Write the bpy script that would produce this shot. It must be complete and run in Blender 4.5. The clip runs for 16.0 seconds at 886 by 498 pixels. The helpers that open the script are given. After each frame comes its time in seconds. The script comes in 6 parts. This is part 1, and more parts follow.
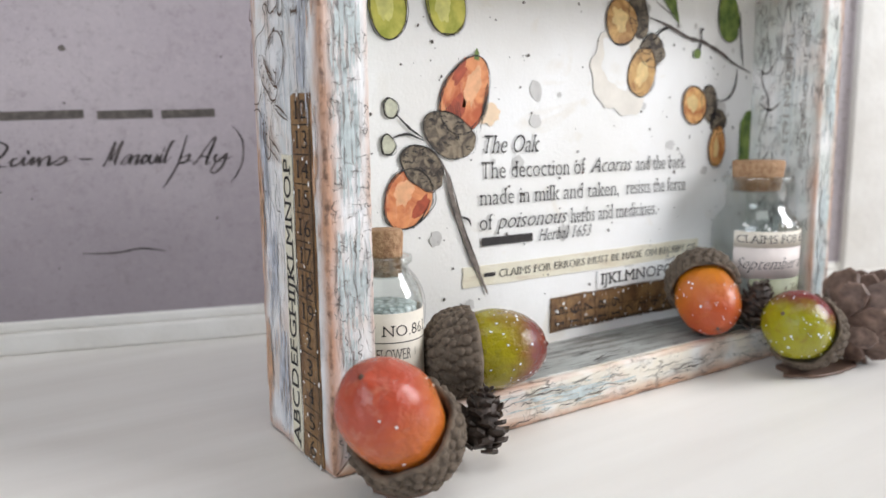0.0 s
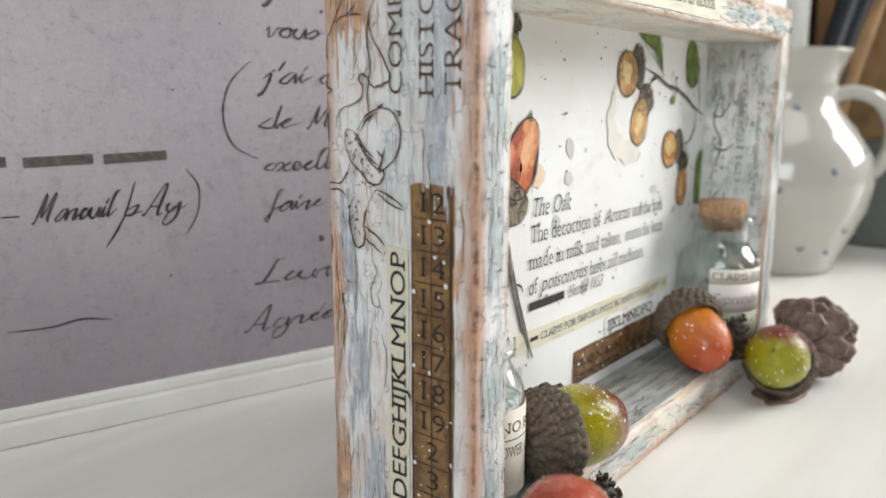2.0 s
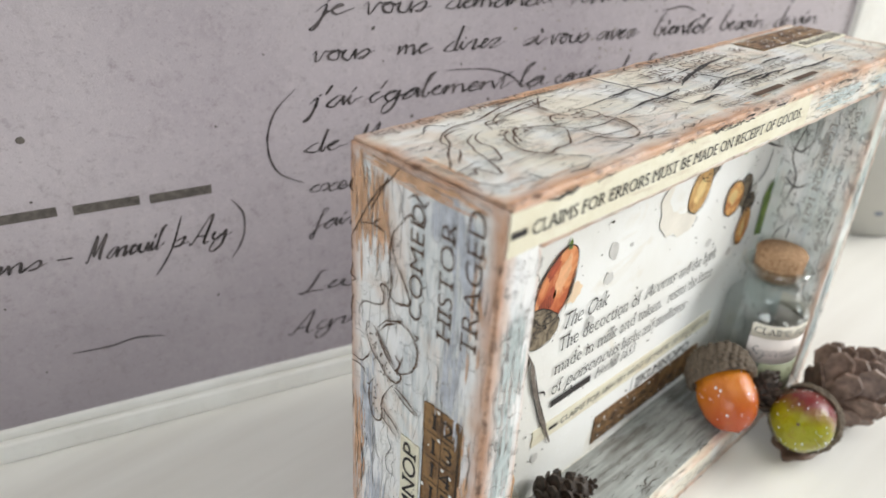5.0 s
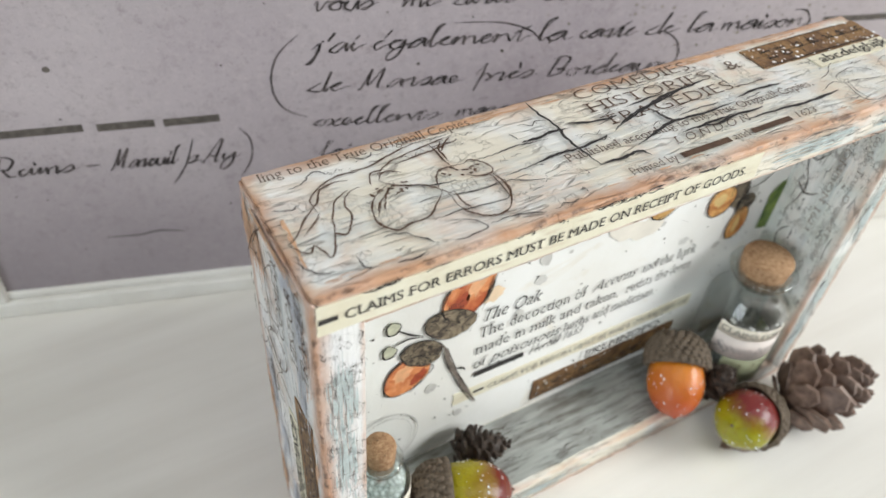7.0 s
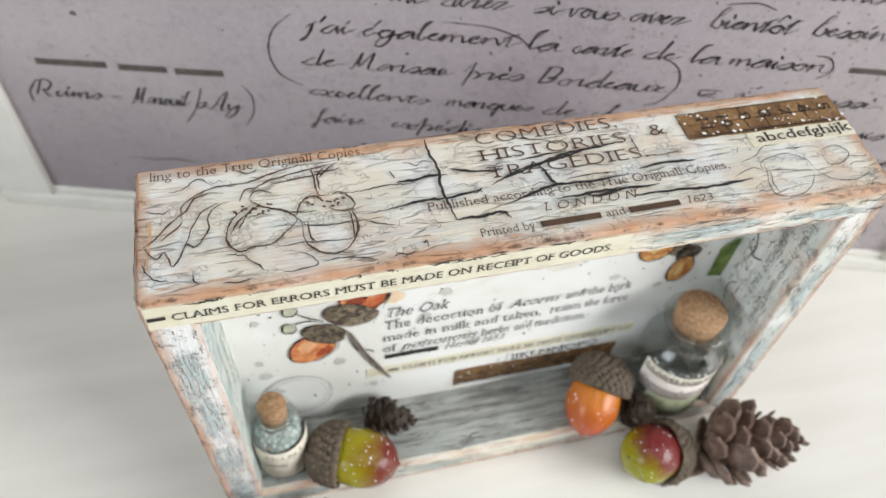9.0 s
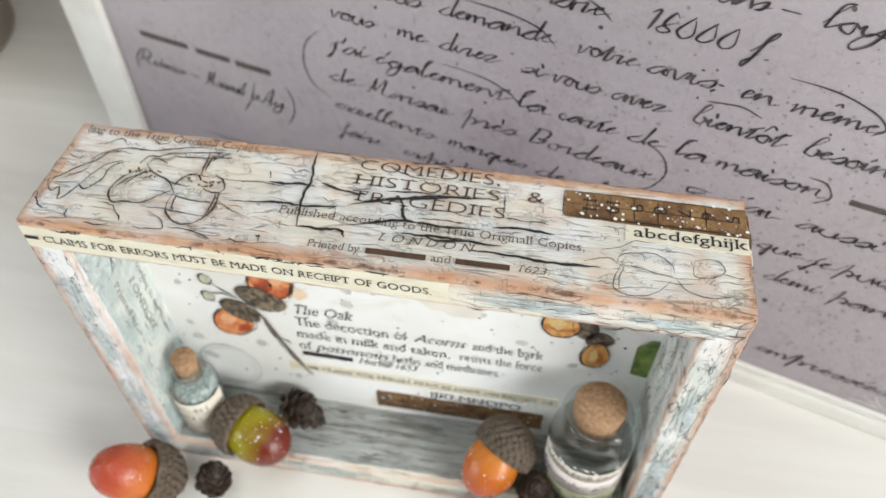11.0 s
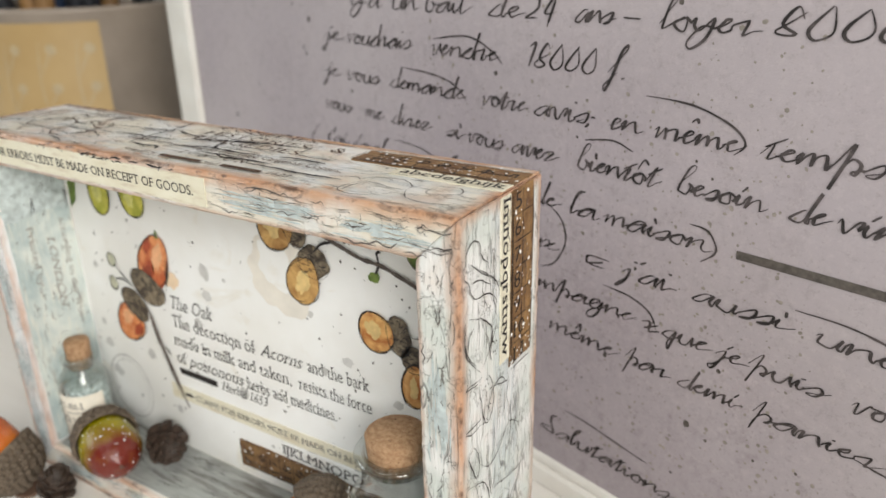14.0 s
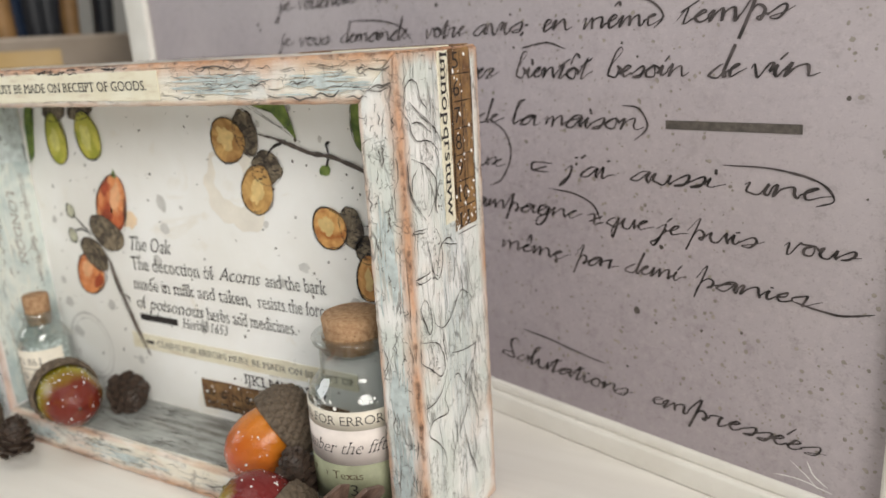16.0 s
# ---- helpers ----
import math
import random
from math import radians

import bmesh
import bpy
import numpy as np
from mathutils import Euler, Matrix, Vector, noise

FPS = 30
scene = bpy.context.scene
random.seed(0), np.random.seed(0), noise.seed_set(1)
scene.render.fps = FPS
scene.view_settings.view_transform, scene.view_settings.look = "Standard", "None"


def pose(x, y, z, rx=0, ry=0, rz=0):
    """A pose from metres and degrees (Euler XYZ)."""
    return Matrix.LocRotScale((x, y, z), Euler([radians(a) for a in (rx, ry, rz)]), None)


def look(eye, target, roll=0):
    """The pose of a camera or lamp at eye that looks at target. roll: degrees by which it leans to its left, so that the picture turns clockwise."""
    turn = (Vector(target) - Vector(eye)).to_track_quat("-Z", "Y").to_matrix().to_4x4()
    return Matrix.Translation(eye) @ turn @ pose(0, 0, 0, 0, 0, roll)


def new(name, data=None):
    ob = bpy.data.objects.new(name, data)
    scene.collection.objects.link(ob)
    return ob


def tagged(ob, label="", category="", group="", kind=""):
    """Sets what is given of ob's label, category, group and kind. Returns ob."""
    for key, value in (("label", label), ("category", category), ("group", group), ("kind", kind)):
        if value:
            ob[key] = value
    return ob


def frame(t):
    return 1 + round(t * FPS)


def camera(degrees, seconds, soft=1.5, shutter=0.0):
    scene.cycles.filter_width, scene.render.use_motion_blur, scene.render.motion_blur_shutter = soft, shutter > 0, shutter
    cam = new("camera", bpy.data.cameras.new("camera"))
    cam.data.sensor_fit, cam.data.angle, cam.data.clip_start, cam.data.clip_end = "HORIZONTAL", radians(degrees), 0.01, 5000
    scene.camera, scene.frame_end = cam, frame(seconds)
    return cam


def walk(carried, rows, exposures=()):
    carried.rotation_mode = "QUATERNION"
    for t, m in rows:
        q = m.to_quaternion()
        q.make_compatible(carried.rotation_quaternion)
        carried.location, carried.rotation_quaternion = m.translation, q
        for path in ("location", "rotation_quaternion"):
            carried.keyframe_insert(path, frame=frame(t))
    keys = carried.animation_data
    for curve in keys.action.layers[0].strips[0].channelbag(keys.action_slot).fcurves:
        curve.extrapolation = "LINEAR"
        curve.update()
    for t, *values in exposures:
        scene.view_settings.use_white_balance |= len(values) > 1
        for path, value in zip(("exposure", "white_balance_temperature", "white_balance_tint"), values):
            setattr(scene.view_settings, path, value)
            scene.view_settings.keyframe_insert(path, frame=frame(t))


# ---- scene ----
import collections

cam = camera(60.34, 16.0, 1.6)
cam.data.dof.use_dof = True
cam.data.dof.focus_distance, cam.data.dof.aperture_fstop = 0.13, 20.0
PATH = [
    (0, (-0.04685, -0.10368, 0.05397), (1.03235, 1.55196, -0.25294), -0.670),
    (0.5, (-0.06516, -0.08794, 0.05187), (1.19754, 1.42961, -0.26852), -0.669),
    (1, (-0.07056, -0.07275, 0.05865), (1.32629, 1.32178, -0.26396), -0.848),
    (1.5, (-0.07509, -0.06556, 0.06620), (1.40488, 1.23778, -0.26696), -0.407),
    (2, (-0.07912, -0.05895, 0.07105), (1.44163, 1.18271, -0.31053), 0.072),
    (2.5, (-0.08139, -0.05393, 0.07733), (1.45316, 1.14734, -0.37223), 0.568),
    (3, (-0.07989, -0.05086, 0.08778), (1.44616, 1.13148, -0.43496), 1.224),
    (3.5, (-0.07902, -0.05011, 0.09738), (1.41294, 1.13462, -0.51131), 1.625),
    (4, (-0.07239, -0.04897, 0.10914), (1.37323, 1.14255, -0.59119), 2.342),
    (4.2, (-0.07121, -0.04870, 0.11337), (1.35022, 1.15079, -0.62200), 2.453),
    (6.3, (-0.03114, -0.05594, 0.15701), (0.88053, 1.17843, -1.12564), 4.317),
    (6.5, (-0.02816, -0.05872, 0.16120), (0.84597, 1.17373, -1.14912), 4.416),
    (7, (-0.02044, -0.06270, 0.16751), (0.75288, 1.15133, -1.22106), 4.924),
    (7.5, (-0.00938, -0.06424, 0.17481), (0.67239, 1.13061, -1.27693), 5.266),
    (8, (-0.00279, -0.06426, 0.18374), (0.59942, 1.10561, -1.32249), 6.074),
    (8.5, (0.01022, -0.06643, 0.18907), (0.48809, 1.09198, -1.36968), 5.169),
    (9, (0.02619, -0.07138, 0.19381), (0.38722, 1.09279, -1.39186), 5.043),
    (9.2, (0.03428, -0.07460, 0.19600), (0.34995, 1.08893, -1.39979), 5.213),
    (11.3, (0.10653, -0.08272, 0.19847), (-0.19425, 1.24088, -1.27041), -0.444),
    (11.5, (0.11544, -0.08364, 0.19348), (-0.24446, 1.27729, -1.22720), -0.688),
    (12, (0.13915, -0.08330, 0.17978), (-0.39264, 1.34315, -1.11731), -1.554),
    (12.5, (0.15464, -0.08267, 0.16539), (-0.51782, 1.43929, -0.94431), -1.785),
    (13, (0.17009, -0.08592, 0.15212), (-0.65078, 1.46929, -0.80051), -1.736),
    (13.5, (0.17784, -0.08638, 0.14345), (-0.76890, 1.47181, -0.67858), -1.056),
    (14, (0.18776, -0.08828, 0.13071), (-0.80018, 1.48333, -0.61360), -1.138),
    (14.5, (0.18968, -0.08841, 0.12333), (-0.79301, 1.51280, -0.56255), -1.486),
    (15, (0.19221, -0.09265, 0.11720), (-0.78149, 1.53558, -0.51588), -2.218),
    (15.5, (0.19692, -0.09646, 0.10825), (-0.76573, 1.55704, -0.47421), -2.808),
    (16, (0.19970, -0.10175, 0.09600), (-0.75671, 1.56930, -0.44516), -3.451),
]
EXPOSURES = [(0.0, -0.84, 6320, 13.5), (0.7, -0.90, 6360, 12), (1.5, -0.88, 6470, 10), (3.5, -0.77, 6560, 9.5), (7.0, -0.85, 6480, 7.5), (9.0, -0.86, 6430, 8.5),
             (12.0, -0.84, 6450, 9), (13.0, -0.91, 6580, 9.5), (14.0, -1.06, 6750, 9.5), (16.0, -1.17, 6890, 10.5)]
walk(cam, [(t, look(eye, target, roll)) for t, eye, target, roll in PATH], EXPOSURES)
MM = 0.001
W, D, H, T, YB = 135.0, 28.5, 94.0, 8.0, 18.5      # box width, depth, height, board thickness, depth of the back panel (mm)

# ---- light ----
world = bpy.data.worlds.new("daylight")
scene.world = world
world.use_nodes = True
wn = world.node_tree.nodes
sky = wn.new("ShaderNodeTexSky")
sky.sky_type, sky.sun_disc = "NISHITA", False
sky.sun_elevation, sky.sun_rotation = radians(40), radians(120)
wn["Background"].inputs["Strength"].default_value = 0.1
world.node_tree.links.new(sky.outputs[0], wn["Background"].inputs["Color"])


def area_lamp(name, m, sx, sy, power, colour):
    lamp = bpy.data.lights.new(name, "AREA")
    lamp.shape, lamp.size, lamp.size_y, lamp.energy, lamp.color = "RECTANGLE", sx, sy, power, colour
    ob = new(name, lamp)
    ob.matrix_world = m
    return ob


area_lamp("window_light_right", look((1.02, -0.72, 0.62), (0.1, 0.0, 0.0)), 0.62, 0.60, 34, (0.975, 0.985, 0.968))
area_lamp("window_light_left", look((-1.56, -0.7, 0.75), (0.05, 0.0, 0.05)), 0.9, 0.85, 26, (0.88, 0.95, 1.0))
# Unseen fill lamp added overhead to brighten the table top.
area_lamp("overhead_fill", look((-0.1, -0.45, 1.5), (0.0, -0.2, 0.0)), 0.8, 0.8, 9.5, (0.97, 1.0, 0.95))


# ---- materials ----
class Nodes:
    """Short forms for building a node material."""

    def __init__(self, name):
        self.m = bpy.data.materials.new(name)
        self.m.use_nodes = True
        self.t = self.m.node_tree
        self.b = self.t.nodes["Principled BSDF"]
        self.co = self.t.nodes.new("ShaderNodeTexCoord").outputs["Object"]

    def link(self, a, b):
        if hasattr(a, "links") or isinstance(a, bpy.types.NodeSocket):
            self.t.links.new(a, b)
        else:
            b.default_value = a if not isinstance(a, tuple) or len(a) == len(b.default_value) else (*a, 1.0)

    def scaled(self, v):
        n = self.t.nodes.new("ShaderNodeMapping")
        self.link(self.co, n.inputs["Vector"])
        n.inputs["Scale"].default_value = v
        return n.outputs[0]

    def noise(self, scale, vec=None, detail=4.0, rough=0.55, distort=0.0):
        n = self.t.nodes.new("ShaderNodeTexNoise")
        self.link(vec or self.co, n.inputs["Vector"])
        n.inputs["Scale"].default_value, n.inputs["Detail"].default_value = scale, detail
        n.inputs["Roughness"].default_value, n.inputs["Distortion"].default_value = rough, distort
        return n.outputs["Fac"]

    def cells(self, scale, vec=None, feature="DISTANCE_TO_EDGE", rnd=1.0):
        n = self.t.nodes.new("ShaderNodeTexVoronoi")
        n.feature = feature
        self.link(vec or self.co, n.inputs["Vector"])
        n.inputs["Scale"].default_value, n.inputs["Randomness"].default_value = scale, rnd
        return n.outputs[0]

    def math(self, op, a, b=0.0):
        n = self.t.nodes.new("ShaderNodeMath")
        n.operation = op
        self.link(a, n.inputs[0]), self.link(b, n.inputs[1])
        return n.outputs[0]

    def step(self, v, lo, hi):
        """0 below lo to 1 above hi (or the other way round if lo > hi)."""
        n = self.t.nodes.new("ShaderNodeMapRange")
        self.link(v, n.inputs[0])
        n.inputs[1].default_value, n.inputs[2].default_value = min(lo, hi), max(lo, hi)
        n.inputs[3].default_value, n.inputs[4].default_value = (0, 1) if lo < hi else (1, 0)
        return n.outputs[0]

    def mix(self, f, a, b):
        n = self.t.nodes.new("ShaderNodeMix")
        n.data_type = "RGBA"
        self.link(f, n.inputs[0]), self.link(a, n.inputs[6]), self.link(b, n.inputs[7])
        return n.outputs[2]

    def attr(self, name):
        n = self.t.nodes.new("ShaderNodeAttribute")
        n.attribute_name = name
        return n.outputs["Fac"]

    def warp(self, vec, scale, amount):
        """The vector, shaken by noise."""
        n = self.t.nodes.new("ShaderNodeTexNoise")
        self.link(vec, n.inputs["Vector"])
        n.inputs["Scale"].default_value = scale
        m = self.t.nodes.new("ShaderNodeVectorMath")
        m.operation = "MULTIPLY_ADD"
        self.link(n.outputs["Color"], m.inputs[0])
        m.inputs[1].default_value = (amount,) * 3
        self.link(vec, m.inputs[2])
        return m.outputs[0]

    def done(self, colour, rough=0.6, bump=None, depth=0.0003, **more):
        self.link(colour, self.b.inputs["Base Color"])
        self.link(rough, self.b.inputs["Roughness"])
        if bump is not None:
            n = self.t.nodes.new("ShaderNodeBump")
            n.inputs["Distance"].default_value = depth
            n.inputs["Strength"].default_value = 0.8
            self.link(bump, n.inputs["Height"])
            self.link(n.outputs[0], self.b.inputs["Normal"])
        for k, v in more.items():
            self.link(v, self.b.inputs[k.replace("_", " ")])
        return self.m


def plain(name, c, rough=0.6, var=0.25, scale=600, **more):
    n = Nodes(name)
    f = n.noise(scale)
    dark = tuple(x * (1 - var) for x in c)
    light = tuple(min(1, x * (1 + var)) for x in c)
    return n.done(n.mix(n.step(f, 0.3, 0.7), dark, light), rough, f, 0.0001, **more)


def painted_wood(name, axis, cream=(0.80, 0.75, 0.66), blue=0.5, crack=0.6, peach=0.4):
    """Distressed paint: brushed cream and blue-grey over peach, crackled, with rubbed rusty edges. axis: 0 or 2, the way of the grain."""
    n = Nodes(name)
    lay = [1.0, 1.0, 1.0]
    lay[axis] = 0.09
    grain = n.scaled(tuple(lay))
    streak = n.noise(1500, n.warp(grain, 200, 0.0006), 5, 0.6)
    fine = n.noise(5200, grain, 3)
    patch = n.noise(95, detail=3)
    patch2 = n.noise(70, n.scaled((1.3, 1.1, 0.8)), 4, 0.6, 0.6)
    c = n.mix(n.step(patch, 0.40, 0.62), cream, tuple(x * 0.90 for x in (0.93, 0.92, 0.90)))
    c = n.mix(n.math("MULTIPLY", n.step(patch2, 0.50, 0.66), peach), c, (0.68, 0.49, 0.37))
    wash = n.math("MULTIPLY", n.step(n.noise(120, grain, 4, 0.6, 0.4), 0.48, 0.60), n.step(streak, 0.38, 0.58))
    c = n.mix(n.math("MULTIPLY", wash, blue), c, (0.45, 0.51, 0.54))
    c = n.mix(n.math("MULTIPLY", n.step(fine, 0.62, 0.78), 0.30), c, (0.33, 0.27, 0.22))
    edge = n.attr("edge")
    rub = n.math("ADD", edge, n.math("MULTIPLY", n.math("SUBTRACT", n.noise(75, n.scaled(tuple(0.45 if k == axis else 1.0 for k in range(3))), 7, 0.68), 0.5), 7.0))
    c = n.mix(n.math("MULTIPLY", n.step(rub, 2.9, 0.2), 0.82), c, (0.50, 0.215, 0.085))
    rub2 = n.math("ADD", edge, n.math("MULTIPLY", n.math("SUBTRACT", n.noise(150, detail=7, rough=0.7), 0.5), 5.0))
    c = n.mix(n.math("MULTIPLY", n.step(rub2, 0.45, -0.1), 0.85), c, (0.10, 0.05, 0.03))
    slots = [1.0, 1.0, 1.0]
    slots[axis] = 0.14
    web = n.cells(420, n.warp(n.scaled(tuple(slots)), 420, 0.0022))
    gaps = n.math("MULTIPLY", n.step(web, 0.045, 0.015), n.step(n.noise(160, detail=2), 0.47, 0.60))
    web2 = n.cells(900, n.warp(n.scaled((1, 1, 1)), 700, 0.0012))
    gaps2 = n.math("MULTIPLY", n.step(web2, 0.06, 0.02), n.step(n.noise(210, n.scaled((1, 1.2, 1.4)), 2), 0.52, 0.62))
    allgaps = n.math("MAXIMUM", gaps, n.math("MULTIPLY", gaps2, 0.8))
    c = n.mix(n.math("MULTIPLY", allgaps, crack), c, (0.055, 0.04, 0.035))
    height = n.math("SUBTRACT", n.math("MULTIPLY", streak, 0.8), n.math("MULTIPLY", allgaps, 1.0))
    return n.done(c, n.step(fine, -0.2, 1.6), height, 0.0004)


def shaded_skin(name, low, high, tip, lo=0.2, hi=0.9, side=None):
    """Glossy painted nut: colour runs along the nut's own axis, and to one side."""
    n = Nodes(name)
    sep = n.t.nodes.new("ShaderNodeSeparateXYZ")
    n.link(n.co, sep.inputs[0])
    wob = n.math("MULTIPLY", n.math("SUBTRACT", n.noise(160, detail=3), 0.5), 0.009)
    z = n.math("ADD", sep.outputs[2], wob)
    c = n.mix(n.step(z, lo, hi), low, high)
    if side:
        x = n.math("ADD", sep.outputs[0], wob)
        c = n.mix(n.step(x, side[0], side[1]), c, tip)
    c = n.mix(n.math("MULTIPLY", n.step(n.noise(420, detail=5, distort=0.6), 0.55, 0.75), 0.45), c, tip)
    return n.done(c, n.step(n.noise(500, detail=3), 0.05, 2.6), n.math("ADD", n.noise(300, detail=5), n.math("MULTIPLY", n.noise(1100, detail=3), 0.4)), 0.0010, Coat_Weight=0.30, Coat_Roughness=0.05, Specular_IOR_Level=0.3)


wood_x = painted_wood("painted_wood_long", 0, (0.80, 0.74, 0.63), blue=0.42, crack=0.42, peach=0.6)
wood_z = painted_wood("painted_wood_upright", 2, (0.66, 0.695, 0.655), 0.55, 0.5, 0.28)
wood_left = painted_wood("painted_wood_pale", 2, (0.88, 0.87, 0.88), 0.55, 0.14, 0.55)
ink = plain("black_ink", (0.022, 0.018, 0.018), 0.7, 0.3, 900)
ink_soft = plain("grey_ink", (0.10, 0.085, 0.075), 0.75, 0.4, 700)
sketch_ink = plain("sketch_ink", (0.045, 0.038, 0.034), 0.7, 0.35, 700)
ink_faint = plain("faded_ink", (0.30, 0.265, 0.235), 0.75, 0.3, 500)
ink_brown = plain("brown_ink", (0.085, 0.045, 0.025), 0.7, 0.35, 700)
n = Nodes("writing_ink")
write_ink = n.done(n.mix(n.step(n.noise(260, detail=3), 0.40, 0.66), (0.022, 0.017, 0.017), (0.11, 0.09, 0.09)), 0.8)

n = Nodes("white_art_paper")
f = n.noise(38, detail=5)
c = n.mix(n.step(f, 0.40, 0.62), (0.84, 0.83, 0.80), (0.90, 0.90, 0.89))
c = n.mix(n.math("MULTIPLY", n.step(n.noise(55, n.scaled((1, 1, 1.3)), 4, 0.6, 0.8), 0.60, 0.70), 0.35), c, (0.72, 0.64, 0.50))
paper = n.done(c, 0.55, n.noise(1600), 0.00008)

n = Nodes("cream_strip")
c = n.mix(n.step(n.noise(160, detail=5), 0.35, 0.7), (0.74, 0.685, 0.53), (0.81, 0.775, 0.64))
c = n.mix(n.math("MULTIPLY", n.step(n.noise(900, n.scaled((0.2, 1, 1)), 4), 0.54, 0.72), 0.5), c, (0.56, 0.45, 0.33))
cream = n.done(c, 0.55, n.noise(1500), 0.0001)

n = Nodes("measuring_tape")
c = n.mix(n.step(n.noise(210, detail=5, rough=0.65), 0.35, 0.68), (0.14, 0.066, 0.026), (0.35, 0.20, 0.078))
c = n.mix(n.math("MULTIPLY", n.step(n.noise(1300, n.scaled((1, 1, 0.4)), 4), 0.56, 0.68), 0.7), c, (0.05, 0.03, 0.018))
tape = n.done(c, 0.5, n.noise(1100, detail=5), 0.00025)
tape_line = plain("tape_marks", (0.035, 0.02, 0.012), 0.6, 0.3)
white_fleck = plain("white_flecks", (0.86, 0.86, 0.84), 0.4, 0.06)

n = Nodes("mauve_print")
f = n.noise(16, detail=6, rough=0.6)
c = n.mix(n.step(f, 0.30, 0.72), (0.36, 0.312, 0.342), (0.455, 0.405, 0.427))
c = n.mix(n.math("MULTIPLY", n.step(n.noise(240, n.scaled((1, 1, 0.7)), 6, 0.72), 0.54, 0.78), 0.38), c, (0.19, 0.15, 0.155))
c = n.mix(n.math("MULTIPLY", n.step(n.noise(1500, detail=4), 0.60, 0.74), 0.4), c, (0.16, 0.12, 0.12))
c = n.mix(n.math("MULTIPLY", n.step(n.noise(620, detail=6, rough=0.8), 0.50, 0.66), 0.32), c, (0.56, 0.50, 0.51))
c = n.mix(n.math("MULTIPLY", n.step(n.noise(300, n.scaled((1, 1, 1.2)), 8, 0.85), 0.54, 0.66), 0.5), c, (0.20, 0.16, 0.165))
# Light falloff painted into the print: paler upper right, darker lower left.
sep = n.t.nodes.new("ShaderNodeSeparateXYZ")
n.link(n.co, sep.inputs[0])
light_ramp = n.math("ADD", n.math("ADD", n.math("MULTIPLY", sep.outputs[0], 0.3), sep.outputs[2]), n.math("MULTIPLY", n.math("SUBTRACT", n.noise(14, detail=4, rough=0.65), 0.5), 0.12))
c = n.mix(n.math("MULTIPLY", n.step(light_ramp, 0.09, 0.20), 0.48), c, (0.62, 0.555, 0.57))
c = n.mix(n.math("MULTIPLY", n.step(light_ramp, 0.075, -0.005), 0.52), c, (0.22, 0.185, 0.205))
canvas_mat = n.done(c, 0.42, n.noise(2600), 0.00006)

n = Nodes("white_painted_wood")
c = n.mix(n.step(n.noise(60, n.scaled((1, 0.2, 1)), 5), 0.35, 0.7), (0.74, 0.71, 0.66), (0.84, 0.82, 0.78))
c = n.mix(n.math("MULTIPLY", n.step(n.noise(420, detail=6, rough=0.7), 0.64, 0.76), 0.5), c, (0.46, 0.42, 0.37))
white_wood = n.done(c, 0.5, n.noise(400, detail=5), 0.0003)

n = Nodes("cream_table_paint")
g = n.noise(90, n.warp(n.scaled((0.10, 1.0, 1.0)), 30, 0.010), 5)
c = n.mix(n.step(g, 0.36, 0.66), (0.765, 0.73, 0.685), (0.84, 0.81, 0.77))
c = n.mix(n.math("MULTIPLY", n.step(n.noise(7, detail=4), 0.45, 0.7), 0.5), c, (0.86, 0.84, 0.805))
c = n.mix(n.math("MULTIPLY", n.step(n.noise(330, n.scaled((0.5, 1, 1)), 6, 0.75), 0.70, 0.78), 0.55), c, (0.45, 0.40, 0.35))
table_mat = n.done(c, 0.42, g, 0.0005)

wall_mat = plain("plaster", (0.28, 0.265, 0.245), 0.8, 0.08, 6)
floor_mat = plain("floorboards", (0.30, 0.22, 0.15), 0.6, 0.2, 9)

orange_wash = Nodes("orange_watercolour")
n = orange_wash
c = n.mix(n.step(n.noise(230, detail=4, distort=0.8), 0.36, 0.62), (0.50, 0.105, 0.03), (0.78, 0.31, 0.12))
c = n.mix(n.math("MULTIPLY", n.step(n.noise(900, n.scaled((1, 1, 0.4)), 3), 0.55, 0.8), 0.4), c, (0.86, 0.50, 0.30))
orange_wash = n.done(c, 0.6)
n = Nodes("amber_watercolour")
c = n.mix(n.step(n.noise(260, detail=4, distort=0.8), 0.36, 0.62), (0.36, 0.17, 0.045), (0.66, 0.40, 0.14))
amber_wash = n.done(c, 0.6)
n = Nodes("fiery_watercolour")
c = n.mix(n.step(n.noise(300, detail=4, distort=0.6), 0.36, 0.62), (0.46, 0.15, 0.03), (0.80, 0.46, 0.16))
fiery_wash = n.done(c, 0.6)
n = Nodes("olive_watercolour")
c = n.mix(n.step(n.noise(520, detail=5, distort=0.8), 0.40, 0.62), (0.065, 0.047, 0.034), (0.27, 0.215, 0.145))
olive_wash = n.done(c, 0.65)
n = Nodes("lime_watercolour")
c = n.mix(n.step(n.noise(260, detail=4), 0.36, 0.62), (0.34, 0.36, 0.03), (0.62, 0.58, 0.10))
lime_wash = n.done(c, 0.6)
n = Nodes("leaf_watercolour")
c = n.mix(n.step(n.noise(330, detail=4), 0.36, 0.62), (0.07, 0.13, 0.025), (0.22, 0.30, 0.06))
leaf_wash = n.done(c, 0.6)
stain = plain("tea_stain", (0.80, 0.755, 0.68), 0.6, 0.08, 200)
lavender_stain = plain("lavender_grey_smear", (0.53, 0.55, 0.61), 0.6, 0.25, 500)
grey_stain = plain("grey_watermark", (0.60, 0.59, 0.57), 0.6, 0.15, 300)
rust_stain = plain("rusty_smear", (0.62, 0.38, 0.24), 0.6, 0.3, 500)
